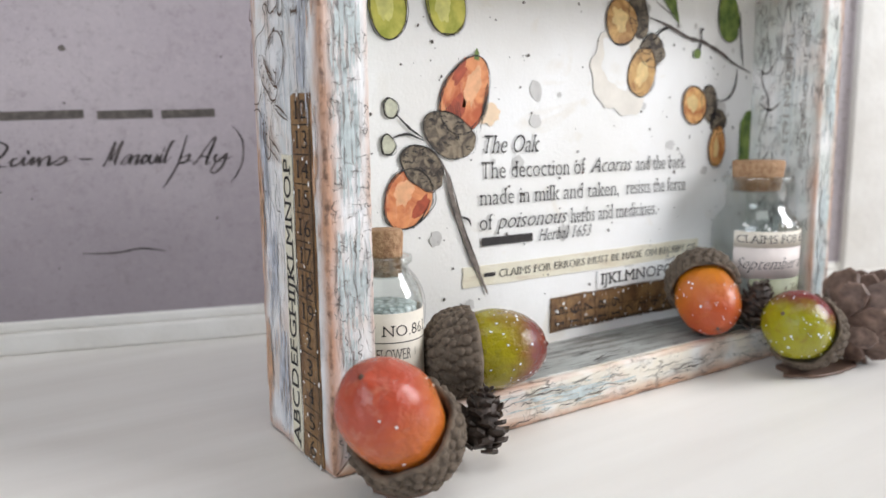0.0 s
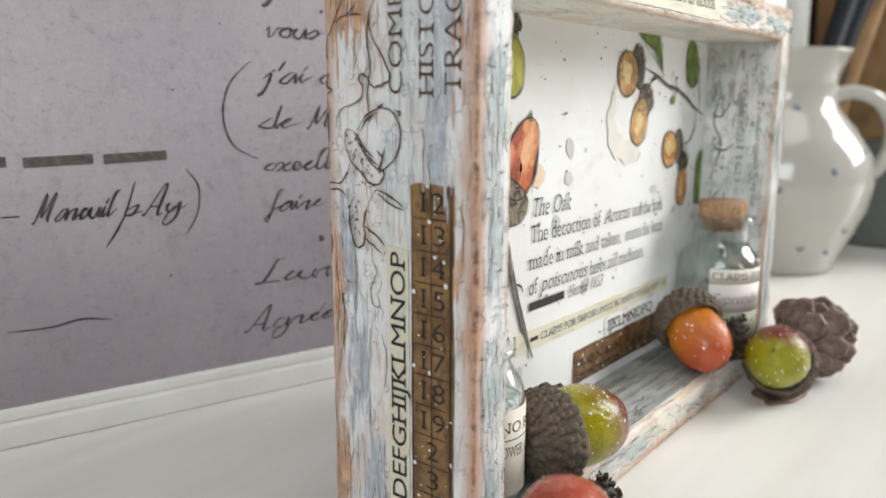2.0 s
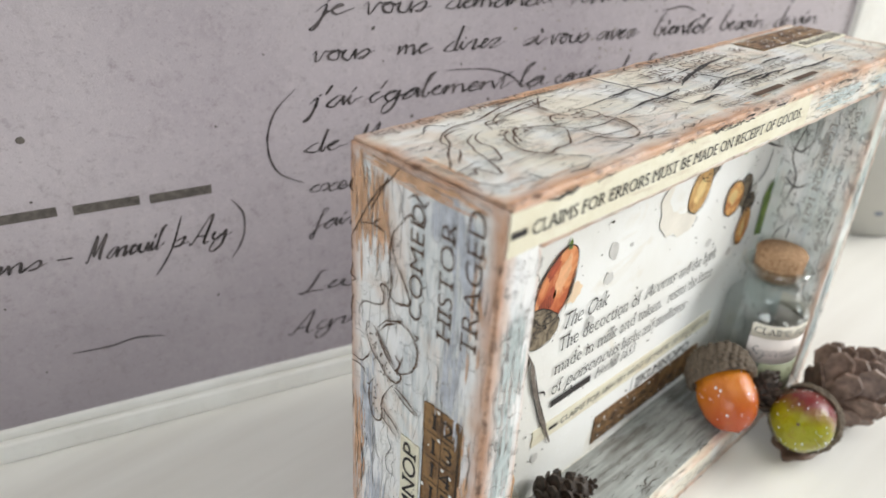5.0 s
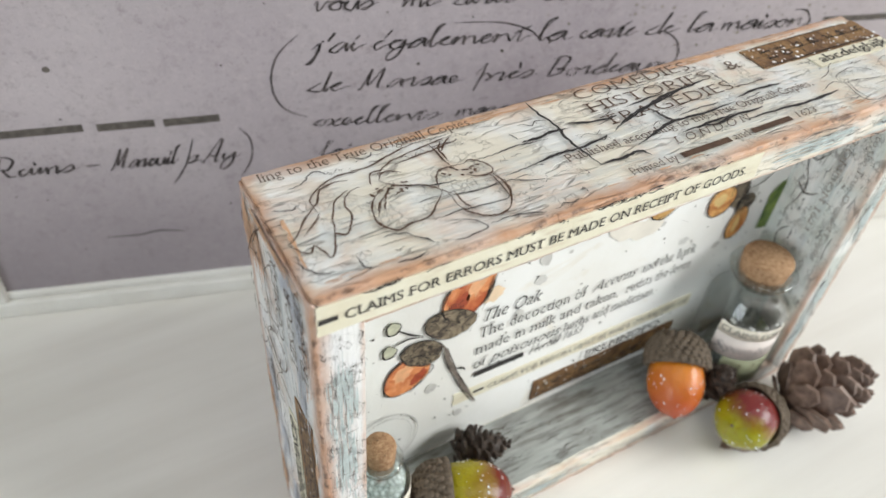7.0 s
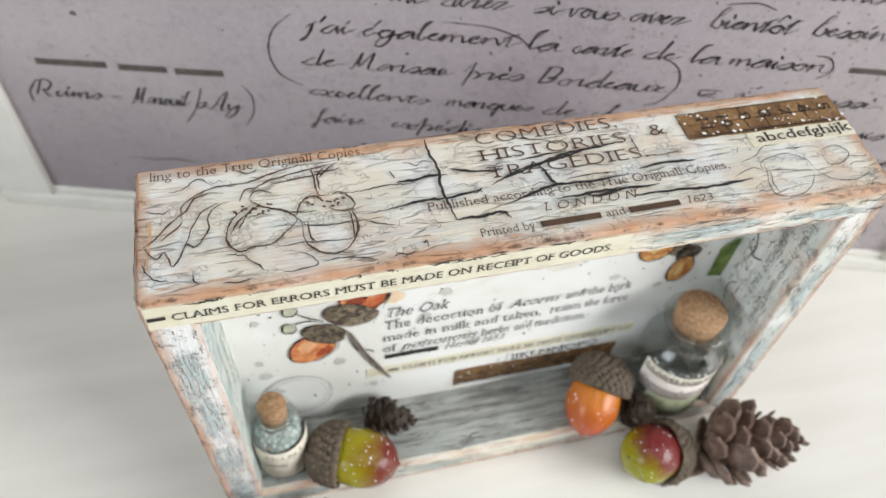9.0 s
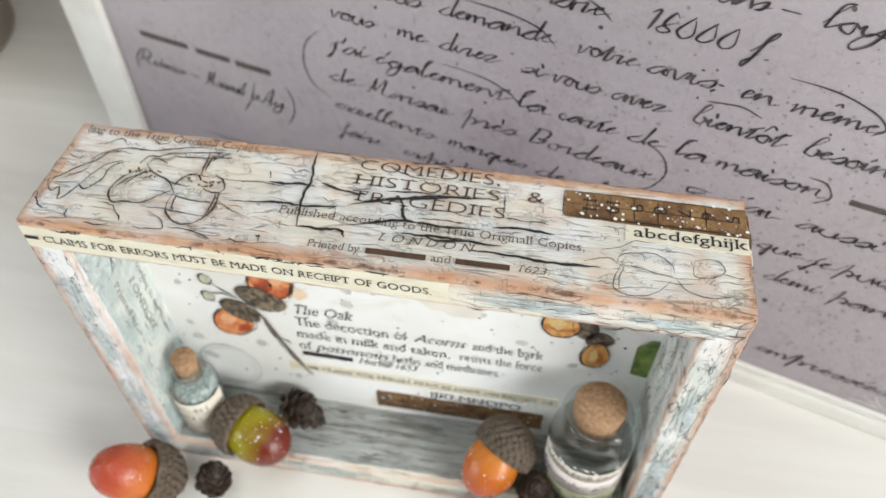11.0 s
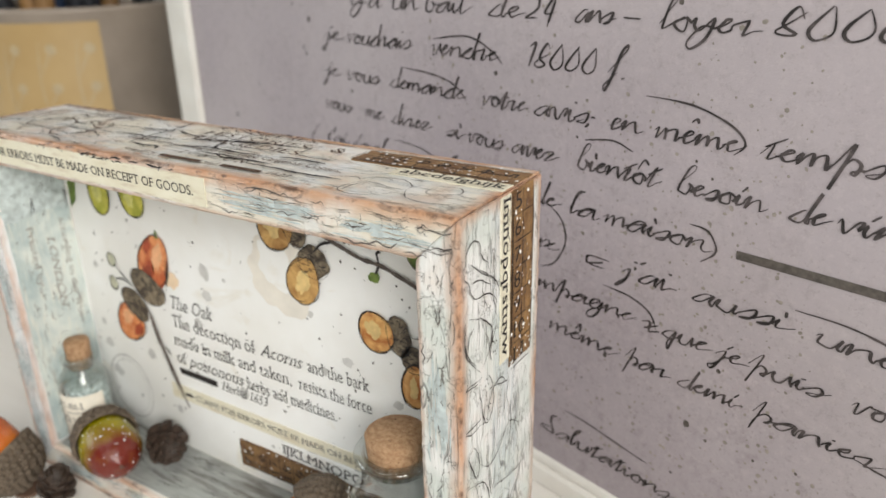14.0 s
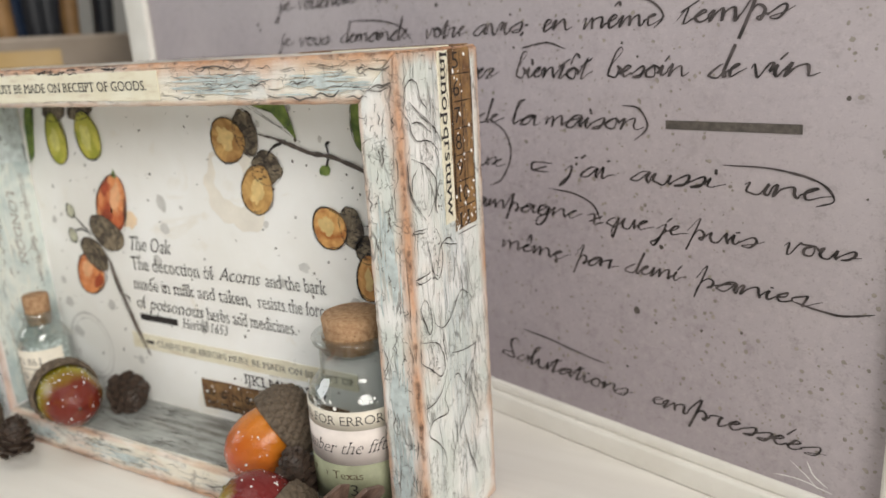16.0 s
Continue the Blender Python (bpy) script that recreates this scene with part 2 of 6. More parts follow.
blue_stain = plain("blue_grey_smear", (0.52, 0.58, 0.58), 0.6, 0.25, 500)

n = Nodes("acorn_cap")
f = n.noise(420, detail=5)
c = n.mix(n.step(f, 0.34, 0.66), (0.060, 0.042, 0.029), (0.20, 0.15, 0.105))
cap_mat = n.done(c, 0.75, n.noise(2200, detail=4), 0.0003)
n = Nodes("alder_cone")
c = n.mix(n.step(n.noise(700, detail=4), 0.35, 0.7), (0.018, 0.012, 0.009), (0.085, 0.055, 0.040))
alder_mat = n.done(c, 0.55, n.noise(2500), 0.0002)
n = Nodes("larch_cone")
c = n.mix(n.step(n.noise(320, detail=5), 0.35, 0.68), (0.075, 0.042, 0.030), (0.27, 0.175, 0.135))
larch_mat = n.done(c, 0.5, n.noise(1800), 0.0002)
leaf_brown = plain("dry_brown_leaf", (0.16, 0.095, 0.065), 0.5, 0.3, 300)

n = Nodes("cork")
c = n.mix(n.step(n.noise(900, detail=5), 0.35, 0.7), (0.30, 0.165, 0.085), (0.50, 0.315, 0.18))
c = n.mix(n.step(n.noise(1500, detail=2), 0.66, 0.74), c, (0.13, 0.07, 0.035))
cork_mat = n.done(c, 0.85, n.noise(1500, detail=5), 0.0005)
n = Nodes("clear_glass")
clear, shine, rim, both = (n.t.nodes.new("ShaderNode" + k) for k in ("BsdfTransparent", "BsdfGlossy", "LayerWeight", "MixShader"))
clear.inputs[0].default_value = (0.94, 0.957, 0.95, 1)
shine.inputs["Roughness"].default_value = 0.05
rim.inputs["Blend"].default_value = 0.5
n.t.links.new(n.math("ADD", n.math("MULTIPLY", n.math("POWER", rim.outputs["Facing"], 2.0), 0.6), 0.07), both.inputs[0])
n.t.links.new(clear.outputs[0], both.inputs[1])
n.t.links.new(shine.outputs[0], both.inputs[2])
n.t.links.new(both.outputs[0], n.t.nodes["Material Output"].inputs["Surface"])
glass = n.m
n = Nodes("grit_filling")
c = n.mix(n.step(n.cells(900, feature="F1"), 0.2, 0.7), (0.62, 0.70, 0.70), (0.30, 0.36, 0.34))
grit = n.done(c, 0.35, n.cells(900, feature="F1"), 0.0006)
label_mat = plain("label_paper", (0.74, 0.68, 0.58), 0.6, 0.10, 250)
label_pink = plain("pink_label_paper", (0.74, 0.66, 0.62), 0.6, 0.08, 250)
label_green = plain("green_label_paper", (0.30, 0.31, 0.20), 0.6, 0.2, 300)

nut_red = shaded_skin("red_orange_nut", (0.60, 0.17, 0.020), (0.43, 0.07, 0.035), (0.58, 0.24, 0.15), 0.001, 0.010)
nut_green = shaded_skin("green_red_nut", (0.30, 0.25, 0.003), (0.15, 0.018, 0.010), (0.24, 0.08, 0.006), 0.0045, 0.0105)
nut_orange = shaded_skin("orange_nut", (0.60, 0.20, 0.015), (0.45, 0.08, 0.025), (0.48, 0.12, 0.02), 0.001, 0.011)
nut_lime = shaded_skin("lime_red_nut", (0.30, 0.28, 0.004), (0.30, 0.28, 0.006), (0.17, 0.018, 0.018), 0.0, 0.01, (0.0005, 0.0045))

n = Nodes("glazed_cream_china")
jug_mat = n.done(n.mix(n.step(n.noise(30), 0.3, 0.7), (0.44, 0.42, 0.375), (0.50, 0.48, 0.435)), 0.12, Coat_Weight=0.5)
jug_spot = plain("blue_grey_glaze", (0.20, 0.22, 0.26), 0.2, 0.1)
dark_plastic = plain("black_plastic", (0.02, 0.022, 0.028), 0.35, 0.2)
grey_metal = plain("grey_metal", (0.42, 0.43, 0.43), 0.35, 0.1, Metallic=0.6)
brown_wood = plain("brown_wood", (0.30, 0.165, 0.065), 0.55, 0.3, 90)
blue_cloth = plain("navy_blue", (0.012, 0.03, 0.075), 0.6, 0.3)
smoke_plastic = plain("grey_green_plastic", (0.12, 0.13, 0.115), 0.4, 0.2)
n = Nodes("ochre_printed_tin")
c = n.mix(n.step(n.noise(14, detail=4), 0.35, 0.65), (0.42, 0.28, 0.12), (0.52, 0.37, 0.18))
ochre = n.done(c, 0.5)
tin_grey = plain("taupe_tin", (0.32, 0.265, 0.22), 0.5, 0.2, 25)
tin_cream = plain("cream_print", (0.46, 0.36, 0.22), 0.5, 0.1)


# ---- mesh helpers (lengths in mm) ----
def mesh_object(name, verts, faces, mat, parent=None, label="", smooth=True, edge=None, fix=False):
    me = bpy.data.meshes.new(name)
    me.from_pydata([(x * MM, y * MM, z * MM) for x, y, z in verts], [], faces)
    me.materials.append(mat)
    if fix:
        bm = bmesh.new()
        bm.from_mesh(me)
        bmesh.ops.recalc_face_normals(bm, faces=bm.faces)
        bm.to_mesh(me)
        bm.free()
    if smooth:
        me.polygons.foreach_set("use_smooth", [True] * len(me.polygons))
    if edge is not None:
        me.attributes.new("edge", "FLOAT", "POINT").data.foreach_set("value", edge)
    me.update()
    ob = new(name, me)
    if parent is not None:
        ob.parent = parent
    if label:
        ob["label"] = label
    return ob


def empty(name, at=(0, 0, 0), label="", category="", group="", kind=""):
    ob = new(name)
    ob.empty_display_size = 0.01
    ob.location = [v * MM for v in at]
    return tagged(ob, label, category, group, kind)


def ticks(a, b, r, step):
    """Places along one side of a rounded block: close together at the ends."""
    inner = np.linspace(a + r, b - r, max(2, int((b - a - 2 * r) / step) + 1))
    return [a, a + 0.3 * r, a + 0.65 * r, *inner, b - 0.65 * r, b - 0.3 * r, b]


def block(x0, x1, y0, y1, z0, z1, r=0.6, step=2.5, rough=0.0, seed=0.0):
    """A block with rounded, slightly uneven edges."""
    lo, hi = (x0, y0, z0), (x1, y1, z1)
    grid = [ticks(lo[k], hi[k], r, step) for k in range(3)]
    verts, faces, where = [], [], {}

    def vert(i, j, k):
        key = (i, j, k)
        if key not in where:
            p = [grid[0][i], grid[1][j], grid[2][k]]
            q = [min(max(p[a], lo[a] + r), hi[a] - r) for a in range(3)]
            d = Vector([p[a] - q[a] for a in range(3)])
            if d.length > 1e-9:
                d = d.normalized() * r
            v = Vector(q) + d
            if rough:
                s = noise.noise(v * 0.35 + Vector((seed, 0, 0))) + 0.5 * noise.noise(v * 1.1 + Vector((seed, 9, 0)))
                v += d.normalized() * (s * rough) if d.length > 1e-9 else Vector()
            where[key] = len(verts)
            verts.append(tuple(v))
        return where[key]

    nx, ny, nz = (len(g) - 1 for g in grid)
    for (na, nb, f) in ((nx, ny, lambda a, b, e: (a, b, e * nz)), (nx, nz, lambda a, b, e: (a, e * ny, b)), (ny, nz, lambda a, b, e: (e * nx, a, b))):
        for e in (0, 1):
            for a in range(na):
                for b in range(nb):
                    quad = [vert(*f(a, b, e)), vert(*f(a + 1, b, e)), vert(*f(a + 1, b + 1, e)), vert(*f(a, b + 1, e))]
                    faces.append(quad)
    return verts, faces


def lathe(profile, n=32, wob=0.0, seed=0.0):
    """A turned body round z from (radius, height) pairs; ends with radius 0 are closed."""
    verts, faces, rings = [], [], []
    for r, z in profile:
        if r < 1e-6:
            rings.append([len(verts)])
            verts.append((0, 0, z))
        else:
            ring = []
            for k in range(n):
                a = 2 * math.pi * k / n
                rr = r * (1 + wob * noise.noise(Vector((math.cos(a) * 1.7 + seed, math.sin(a) * 1.7, z * 0.15))))
                ring.append(len(verts))
                verts.append((rr * math.cos(a), rr * math.sin(a), z))
            rings.append(ring)
    for a, b in zip(rings, rings[1:]):
        for k in range(n):
            m = (k + 1) % n
            if len(a) == 1:
                faces.append((a[0], b[k], b[m])[::-1])
            elif len(b) == 1:
                faces.append((a[k], a[m], b[0]))
            else:
                faces.append((a[k], a[m], b[m], b[k]))
    return verts, faces


def join(*bodies):
    verts, faces = [], []
    for v, f in bodies:
        k = len(verts)
        verts += v
        faces += [tuple(i + k for i in q) for q in f]
    return verts, faces


def moved(body, m):
    return [tuple(m @ Vector(v)) for v in body[0]], body[1]


def curve_points(pts, closed=False, n=6):
    """A smooth line through the points."""
    out, m = [], len(pts)
    for i in range(m if closed else m - 1):
        p = [pts[(i + d) % m] if closed else pts[min(max(i + d, 0), m - 1)] for d in (-1, 0, 1, 2)]
        for k in range(n):
            t = k / n
            out.append(tuple(0.5 * (2 * b + (c - a) * t + (2 * a - 5 * b + 4 * c - d) * t * t + (3 * b - a - 3 * c + d) * t ** 3) for a, b, c, d in zip(*p)))
    out.append(pts[0] if closed else pts[-1])
    return out


def ribbon(pts, w, closed=False, taper=True, n=6, shake=0.0, rng=random):
    """A flat pen line of width w in a plane: (u, v) points and faces."""
    line = [Vector((p[0], p[1])) for p in curve_points(pts, closed, n)]
    if shake:
        line = [p + Vector((rng.uniform(-shake, shake), rng.uniform(-shake, shake))) for p in line]
    verts, faces, m = [], [], len(line)
    for i, p in enumerate(line):
        d = line[min(i + 1, m - 1)] - line[max(i - 1, 0)]
        d = Vector((-d.y, d.x)).normalized() if d.length > 1e-9 else Vector((0, 1))
        k = w * (0.75 + 0.45 * noise.noise(Vector((p.x * 0.7, p.y * 0.7, w * 9))))
        if taper:
            k *= min(1, 0.25 + 3.0 * min(i, m - 1 - i) / m)
        verts += [tuple(p + d * k / 2), tuple(p - d * k / 2)]
        if i:
            faces.append((2 * i - 2, 2 * i - 1, 2 * i + 1, 2 * i))
    return verts, faces


def outline(cu, cv, ru, rv, turn=0, egg=0.0, n=40, rag=0.0, seed=0.0):
    """The outline of an egg shape, turned by degrees; egg > 0 narrows its top."""
    out, a = [], radians(turn)
    for k in range(n):
        s = 2 * math.pi * k / n
        u, v = ru * math.cos(s) * (1 - egg * math.sin(s)), rv * math.sin(s)
        g = 1 + rag * noise.noise(Vector((math.cos(s) * 2 + seed, math.sin(s) * 2, seed)))
        out.append((cu + g * (u * math.cos(a) - v * math.sin(a)), cv + g * (u * math.sin(a) + v * math.cos(a))))
    return out


def filled(pts):
    cu, cv = sum(p[0] for p in pts) / len(pts), sum(p[1] for p in pts) / len(pts)
    return [(cu, cv)] + list(pts), [(0, k + 1, (k + 1) % len(pts) + 1) for k in range(len(pts))]


def on(face, body, lift):
    """Lays (u, v) points on a face of the set-up."""
    return [face(*p, lift) for p in body[0]], body[1]


def stacked(face, bodies, lift, rise=0.0012):
    """Many small flat shapes on a face, each a hair above the one before."""
    return join(*[on(face, q, lift + rise * (k % 90)) for k, q in enumerate(bodies)])


def FRONT(u, v, h):
    return (u, -h, v)


def TOP(u, v, h):
    return (u, v, H + h)


def LEFT(u, v, h):
    return (-h, u, v)


def RIGHT(u, v, h):
    return (W + h, u, v)


def PANEL(u, v, h):
    return (u, YB - h, v)


def INNER_LEFT(u, v, h):
    return (T + h, u, v)


def INNER_RIGHT(u, v, h):
    return (W - T - h, u, v)


CX, CY, CUX, CUY = 139.694, 57.4165, 0.95839, -0.28546   # the printed board: a point of it and its direction


def CANVAS(s, z, h):
    return (CX + s * CUX + h * CUY, CY + s * CUY - h * CUX, z)


letters = {}


def serifs(pts, faces, size):
    """Small bracketed feet on the stem ends of upright type: more points and faces."""
    count = collections.Counter()
    inner = {}
    key = [(round(u, 4), round(v, 4)) for u, v in pts]
    for f in faces:
        for i in range(len(f)):
            e = tuple(sorted((key[f[i]], key[f[(i + 1) % len(f)]])))
            count[e] += 1
            inner[e] = sum(key[k][1] for k in f) / len(f)
    rim = [e for e, c in count.items() if c == 1 and e[0] != e[1]]
    ends = collections.defaultdict(list)
    for e in rim:
        ends[e[0]].append(e[1]), ends[e[1]].append(e[0])
    more, extra = [], []
    for a, b in rim:
        if abs(a[1] - b[1]) > 0.004 or not 0.02 < abs(a[0] - b[0]) < 0.17:
            continue
        into = 1 if inner[tuple(sorted((a, b)))] > a[1] else -1
        slopes = []
        for p, q in ((a, b), (b, a)):
            other = [k for k in ends[p] if k != q]
            if len(other) == 1 and (other[0][1] - p[1]) * into > 0.06:
                slopes.append((other[0][0] - p[0]) / (other[0][1] - p[1]))
        if len(slopes) < 2 or abs(slopes[0] - slopes[1]) > 0.12:
            continue
        x0, x1 = min(a[0], b[0]), max(a[0], b[0])
        for x, way in ((x0, -1), (x1, 1)):
            k = len(pts) + len(more)
            lean = slopes[0] * into
            more += [(x, a[1]), (x + way * size, a[1]), (x + way * size + lean * 0.04, a[1] + into * 0.04), (x + lean * 0.10, a[1] + into * 0.10)]
            extra.append((k, k + 1, k + 2, k + 3))
    return list(pts) + more, list(faces) + extra


def type_mesh(text, shear, bold):
    """The shape of a text in the built-in font: (u, v) points and faces, with its width."""
    key = (text, shear, bold)
    if key not in letters:
        cu = bpy.data.curves.new("type", "FONT")
        cu.body, cu.shear, cu.offset, cu.resolution_u = text, shear, bold - 0.010, 3
        ob = bpy.data.objects.new("type", cu)
        scene.collection.objects.link(ob)
        me = bpy.data.meshes.new_from_object(ob.evaluated_get(bpy.context.evaluated_depsgraph_get()))
        letters[key] = serifs([tuple(v.co[:2]) for v in me.vertices], [tuple(p.vertices) for p in me.polygons], 0.10 if text.isupper() else 0.05)
        bpy.data.objects.remove(ob), bpy.data.curves.remove(cu), bpy.data.meshes.remove(me)
    return letters[key]


def words(text, face, a, b, high, mat, parent, shear=0.0, bold=0.0, lift=0.32, name="lettering", label=""):
    """Text from point a to point b of a face, with capitals of that height."""
    pts, faces = type_mesh(text, shear, bold)
    lo, hi = min(p[0] for p in pts), max(p[0] for p in pts)
    a, b = Vector(a), Vector(b)
    d = (b - a).normalized()
    up = Vector((-d.y, d.x))
    if face in (LEFT, INNER_RIGHT):
        up = -up
    k = (b - a).length / (hi - lo)
    out = []
    for u, v in pts:
        s = (u - lo) * k
        q = a + d * s + up * (v * high / 0.70)
        out.append(face(q.x, q.y, lift))
    return mesh_object(name, out, faces, mat, parent, label, smooth=False)


def bar(face, a, b, high, mat, parent, lift=0.32, name="bar"):
    """Writing that stays unread: a plain bar from a to b."""
    a, b = Vector(a), Vector(b)
    d = (b - a).normalized()
    up = Vector((-d.y, d.x)) * high
    pts = [a, b, b + up, a + up]
    return mesh_object(name, *on(face, ([tuple(p) for p in pts], [(0, 1, 2, 3)]), lift), mat, parent, smooth=False)


def strip(face, u0, u1, v0, v1, mat, parent, name, label="", lift=0.22, rag=0.25, seed=1.0):
    """A glued paper strip with a torn outline."""
    pts, m = [], 14
    for k in range(m):
        pts.append((u0 + (u1 - u0) * k / m, v0))
    for k in range(m):
        pts.append((u1, v0 + (v1 - v0) * k / m))
    for k in range(m):
        pts.append((u1 - (u1 - u0) * k / m, v1))
    for k in range(m):
        pts.append((u0, v1 - (v1 - v0) * k / m))
    pts = [(u + rag * noise.noise(Vector((u * 0.9, v * 0.9, seed))), v + rag * noise.noise(Vector((u * 0.9, v * 0.9, seed + 5)))) for u, v in pts]
    top = on(face, filled(pts), lift)
    low = [face(*p, lift - 0.2) for p in pts]
    k = len(top[0])
    faces = list(top[1]) + [(1 + i, 1 + (i + 1) % len(pts), k + (i + 1) % len(pts), k + i) for i in range(len(pts))]
    return mesh_object(name, top[0] + low, faces, mat, parent, label, smooth=False)


def pen(face, lines, mat, parent, name, lift=0.34, width=0.28, label="", shake=0.04, closed=False, kind=""):
    """Pen lines on a face, each of its own; those of kind "stuff" in one mesh."""
    rng = random.Random(len(lines) * 7 + int(width * 100))
    bodies = [ribbon(p, width, closed, True, 6, shake, rng) for p in lines]
    if kind:
        return tagged(mesh_object(name, *stacked(face, bodies, lift), mat, parent, label, smooth=False), kind=kind)
    return [mesh_object(name, *on(face, q, lift + 0.004 * (k % 12)), mat, parent, label, smooth=False) for k, q in enumerate(bodies)][0]


# ---- room and table ----
def room_block(name, x0, x1, y0, y1, z0, z1, mat, parent=None, r=2.0, **tags):
    ob = mesh_object(name, *block(x0, x1, y0, y1, z0, z1, r, 400), mat, parent, fix=True)
    return tagged(ob, **tags)


room_block("floor", -1700, 1160, -2300, 800, -800, -750, floor_mat, label="brown wooden floor of the room", category="floor", kind="structure")
room_block("ceiling", -1700, 1160, -2300, 800, 1720, 1770, wall_mat, label="plain pale plaster ceiling", category="ceiling", kind="structure")
room_block("wall_north", -1700, 1160, 700, 800, -750, 1720, wall_mat, label="plain pale plaster wall behind the table", category="wall", kind="structure")
room_block("wall_south", -1700, 1160, -2300, -2200, -750, 1720, wall_mat, label="plain pale plaster wall", category="wall", kind="structure")


def window_wall(name, x0, x1, y0, y1):
    """A side wall with one window opening in it, built of four piers."""
    wall = empty(name, label="pale plaster wall with a window opening", category="wall", kind="structure")
    for a, b, c, d in ((-2200, y0, -750, 1720), (y1, 700, -750, 1720), (y0, y1, -750, 120), (y0, y1, 1300, 1720)):
        mesh_object("pier", *block(x0, x1, a, b, c, d, 2.0, 400), wall_mat, wall, fix=True)


window_wall("wall_east", 1060, 1160, -1300, -150)
window_wall("wall_west", -1700, -1600, -1400, 0)

table = empty("table", (200, -50, -750), "white-painted wooden table with a smooth worn top", "table")
top = mesh_object("tabletop", *block(-700, 1000, -650, 640, -30, 0, 3.0, 60), table_mat, None, fix=True)
top.parent = table
top.matrix_parent_inverse = Matrix.Translation((-0.2, 0.05, 0.75))
for x in (-640, 900):
    for y in (-600, 560):
        leg = mesh_object("leg", *block(x, x + 55, y, y + 55, -750, -30, 3.0, 300), white_wood, None, fix=True)
        leg.parent = table
        leg.matrix_parent_inverse = Matrix.Translation((-0.2, 0.05, 0.75))

# ---- printed board in its white frame ----
board = empty("printed_board", (0, 0, 0), "mauve board printed with old French handwriting, in a white frame", "picture")


def along(s0, s1, z0, z1, d0, d1, r=0.8, step=12.0):
    """A bar along the printed board: s along it, d towards the viewer."""
    v, f = block(s0, s1, d0, d1, z0, z1, r, step)
    return [CANVAS(x, z, y) for x, y, z in v], f


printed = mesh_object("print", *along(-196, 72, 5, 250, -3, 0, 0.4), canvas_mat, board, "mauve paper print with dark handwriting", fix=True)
mesh_object("bottom_rail", *along(-212, 94, 0, 5.5, -8, 2.2), white_wood, board, fix=True)
mesh_object("bottom_lip", *along(-196, 72, 5.4, 8.2, -8, 0.9), white_wood, board, fix=True)
mesh_object("left_rail", *along(-212, -195, 5.4, 260, -8, 2.2), white_wood, board, fix=True)
mesh_object("left_bead", *along(-217, -212, 0, 260, -10, -1.5), white_wood, board, fix=True)
mesh_object("right_rail", *along(70, 94, 5.4, 260, -8, 2.2), white_wood, board, fix=True)
mesh_object("top_rail", *along(-195, 70, 246, 260, -8, 2.2), white_wood, board, fix=True)


# Pen strokes of a joined hand, written as pairs of digits (across, up): base line at 3, small letters to 6, tall ones to 9.
# Each letter: its advance, its joined stroke, then loose strokes.
HAND = {
    "a": (6, "5636141333565463"), "b": (5, "05382918142343453655"), "c": (4, "35261514233344"), "d": (6, "463614134356595463"),
    "e": (4, "0425362615142344"), "f": (4, "043839282310011234"), "g": (6, "4626142343565240202264"),
    "h": (6, "043839282325465463"), "i": (3, "0416142334", "1727"), "j": (3, "04262210001134", "2737"),
    "l": (3, "04283918142334"), "m": (8, "05161325364345667384"), "n": (6, "05161325465463"),
    "o": (5, "3615142343453655"), "p": (6, "052820233655534364"), "q": (6, "462614234356504264"),
    "r": (5, "05263635334354"), "s": (4, "043645331344"), "t": (4, "0427233344", "0647"), "u": (6, "0516142343565463"),
    "v": (5, "051623334656"), "x": (5, "05263353", "5613"), "y": (6, "05161433565230113464"), "z": (5, "052646133354"),
    "\u00e9": (4, "0425362615142344", "3748"), "\u00e8": (4, "0425362615142344", "2837"), "\u00ea": (4, "0425362615142344", "172837"),
    "\u00f4": (5, "3615142343453655", "172847"),
    "0": (6, "", "38161433545638"), "1": (4, "", "173833"), "2": (7, "", "17385745133363"), "4": (6, "", "381555", "4742"), "8": (6, "", "5738265433143657"),
    "A": (7, "", "031349595373", "2555"), "B": (7, "", "2913", "083968563666542313"), "L": (7, "", "6949362303134373"),
    "M": (9, "", "03132934696473"), "R": (8, "", "2913", "0839685636546383"), "S": (7, "", "693937556333042565"),
    "'": (2, "", "2817"), ".": (3, "", "1323"), ";": (3, "", "1525", "1302"), "(": (3, "", "39161430"), ")": (3, "", "19363410"), "-": (5, "", "0545"),
    "/": (3, "", "4901"), "&": (6, "", "5616142353", "4513"), " ": (4, ""),
}


def quill(pts, w, lift):
    """A pen line that swells where it runs down: points and faces on the printed board."""
    line = [Vector(p) for p in curve_points(pts, False, 5)]
    verts, faces, m = [], [], len(line)
    for i, p in enumerate(line):
        d = line[min(i + 1, m - 1)] - line[max(i - 1, 0)]
        d = d.normalized() if d.length > 1e-9 else Vector((1, 0))
        k = w * (0.62 + 0.62 * max(0.0, -d.y) + 0.15 * noise.noise(Vector((p.x * 0.8, p.y * 0.8, 1))))
        k *= min(1, 0.4 + 4.0 * min(i, m - 1 - i) / m)
        nrm = Vector((-d.y, d.x)) * (k / 2)
        h = lift + 0.0006 * (i % 120)
        verts += [CANVAS(p.x + nrm.x, p.y + nrm.y, h), CANVAS(p.x - nrm.x, p.y - nrm.y, h)]
        if i:
            faces.append((2 * i - 2, 2 * i - 1, 2 * i + 1, 2 * i))
    return verts, faces


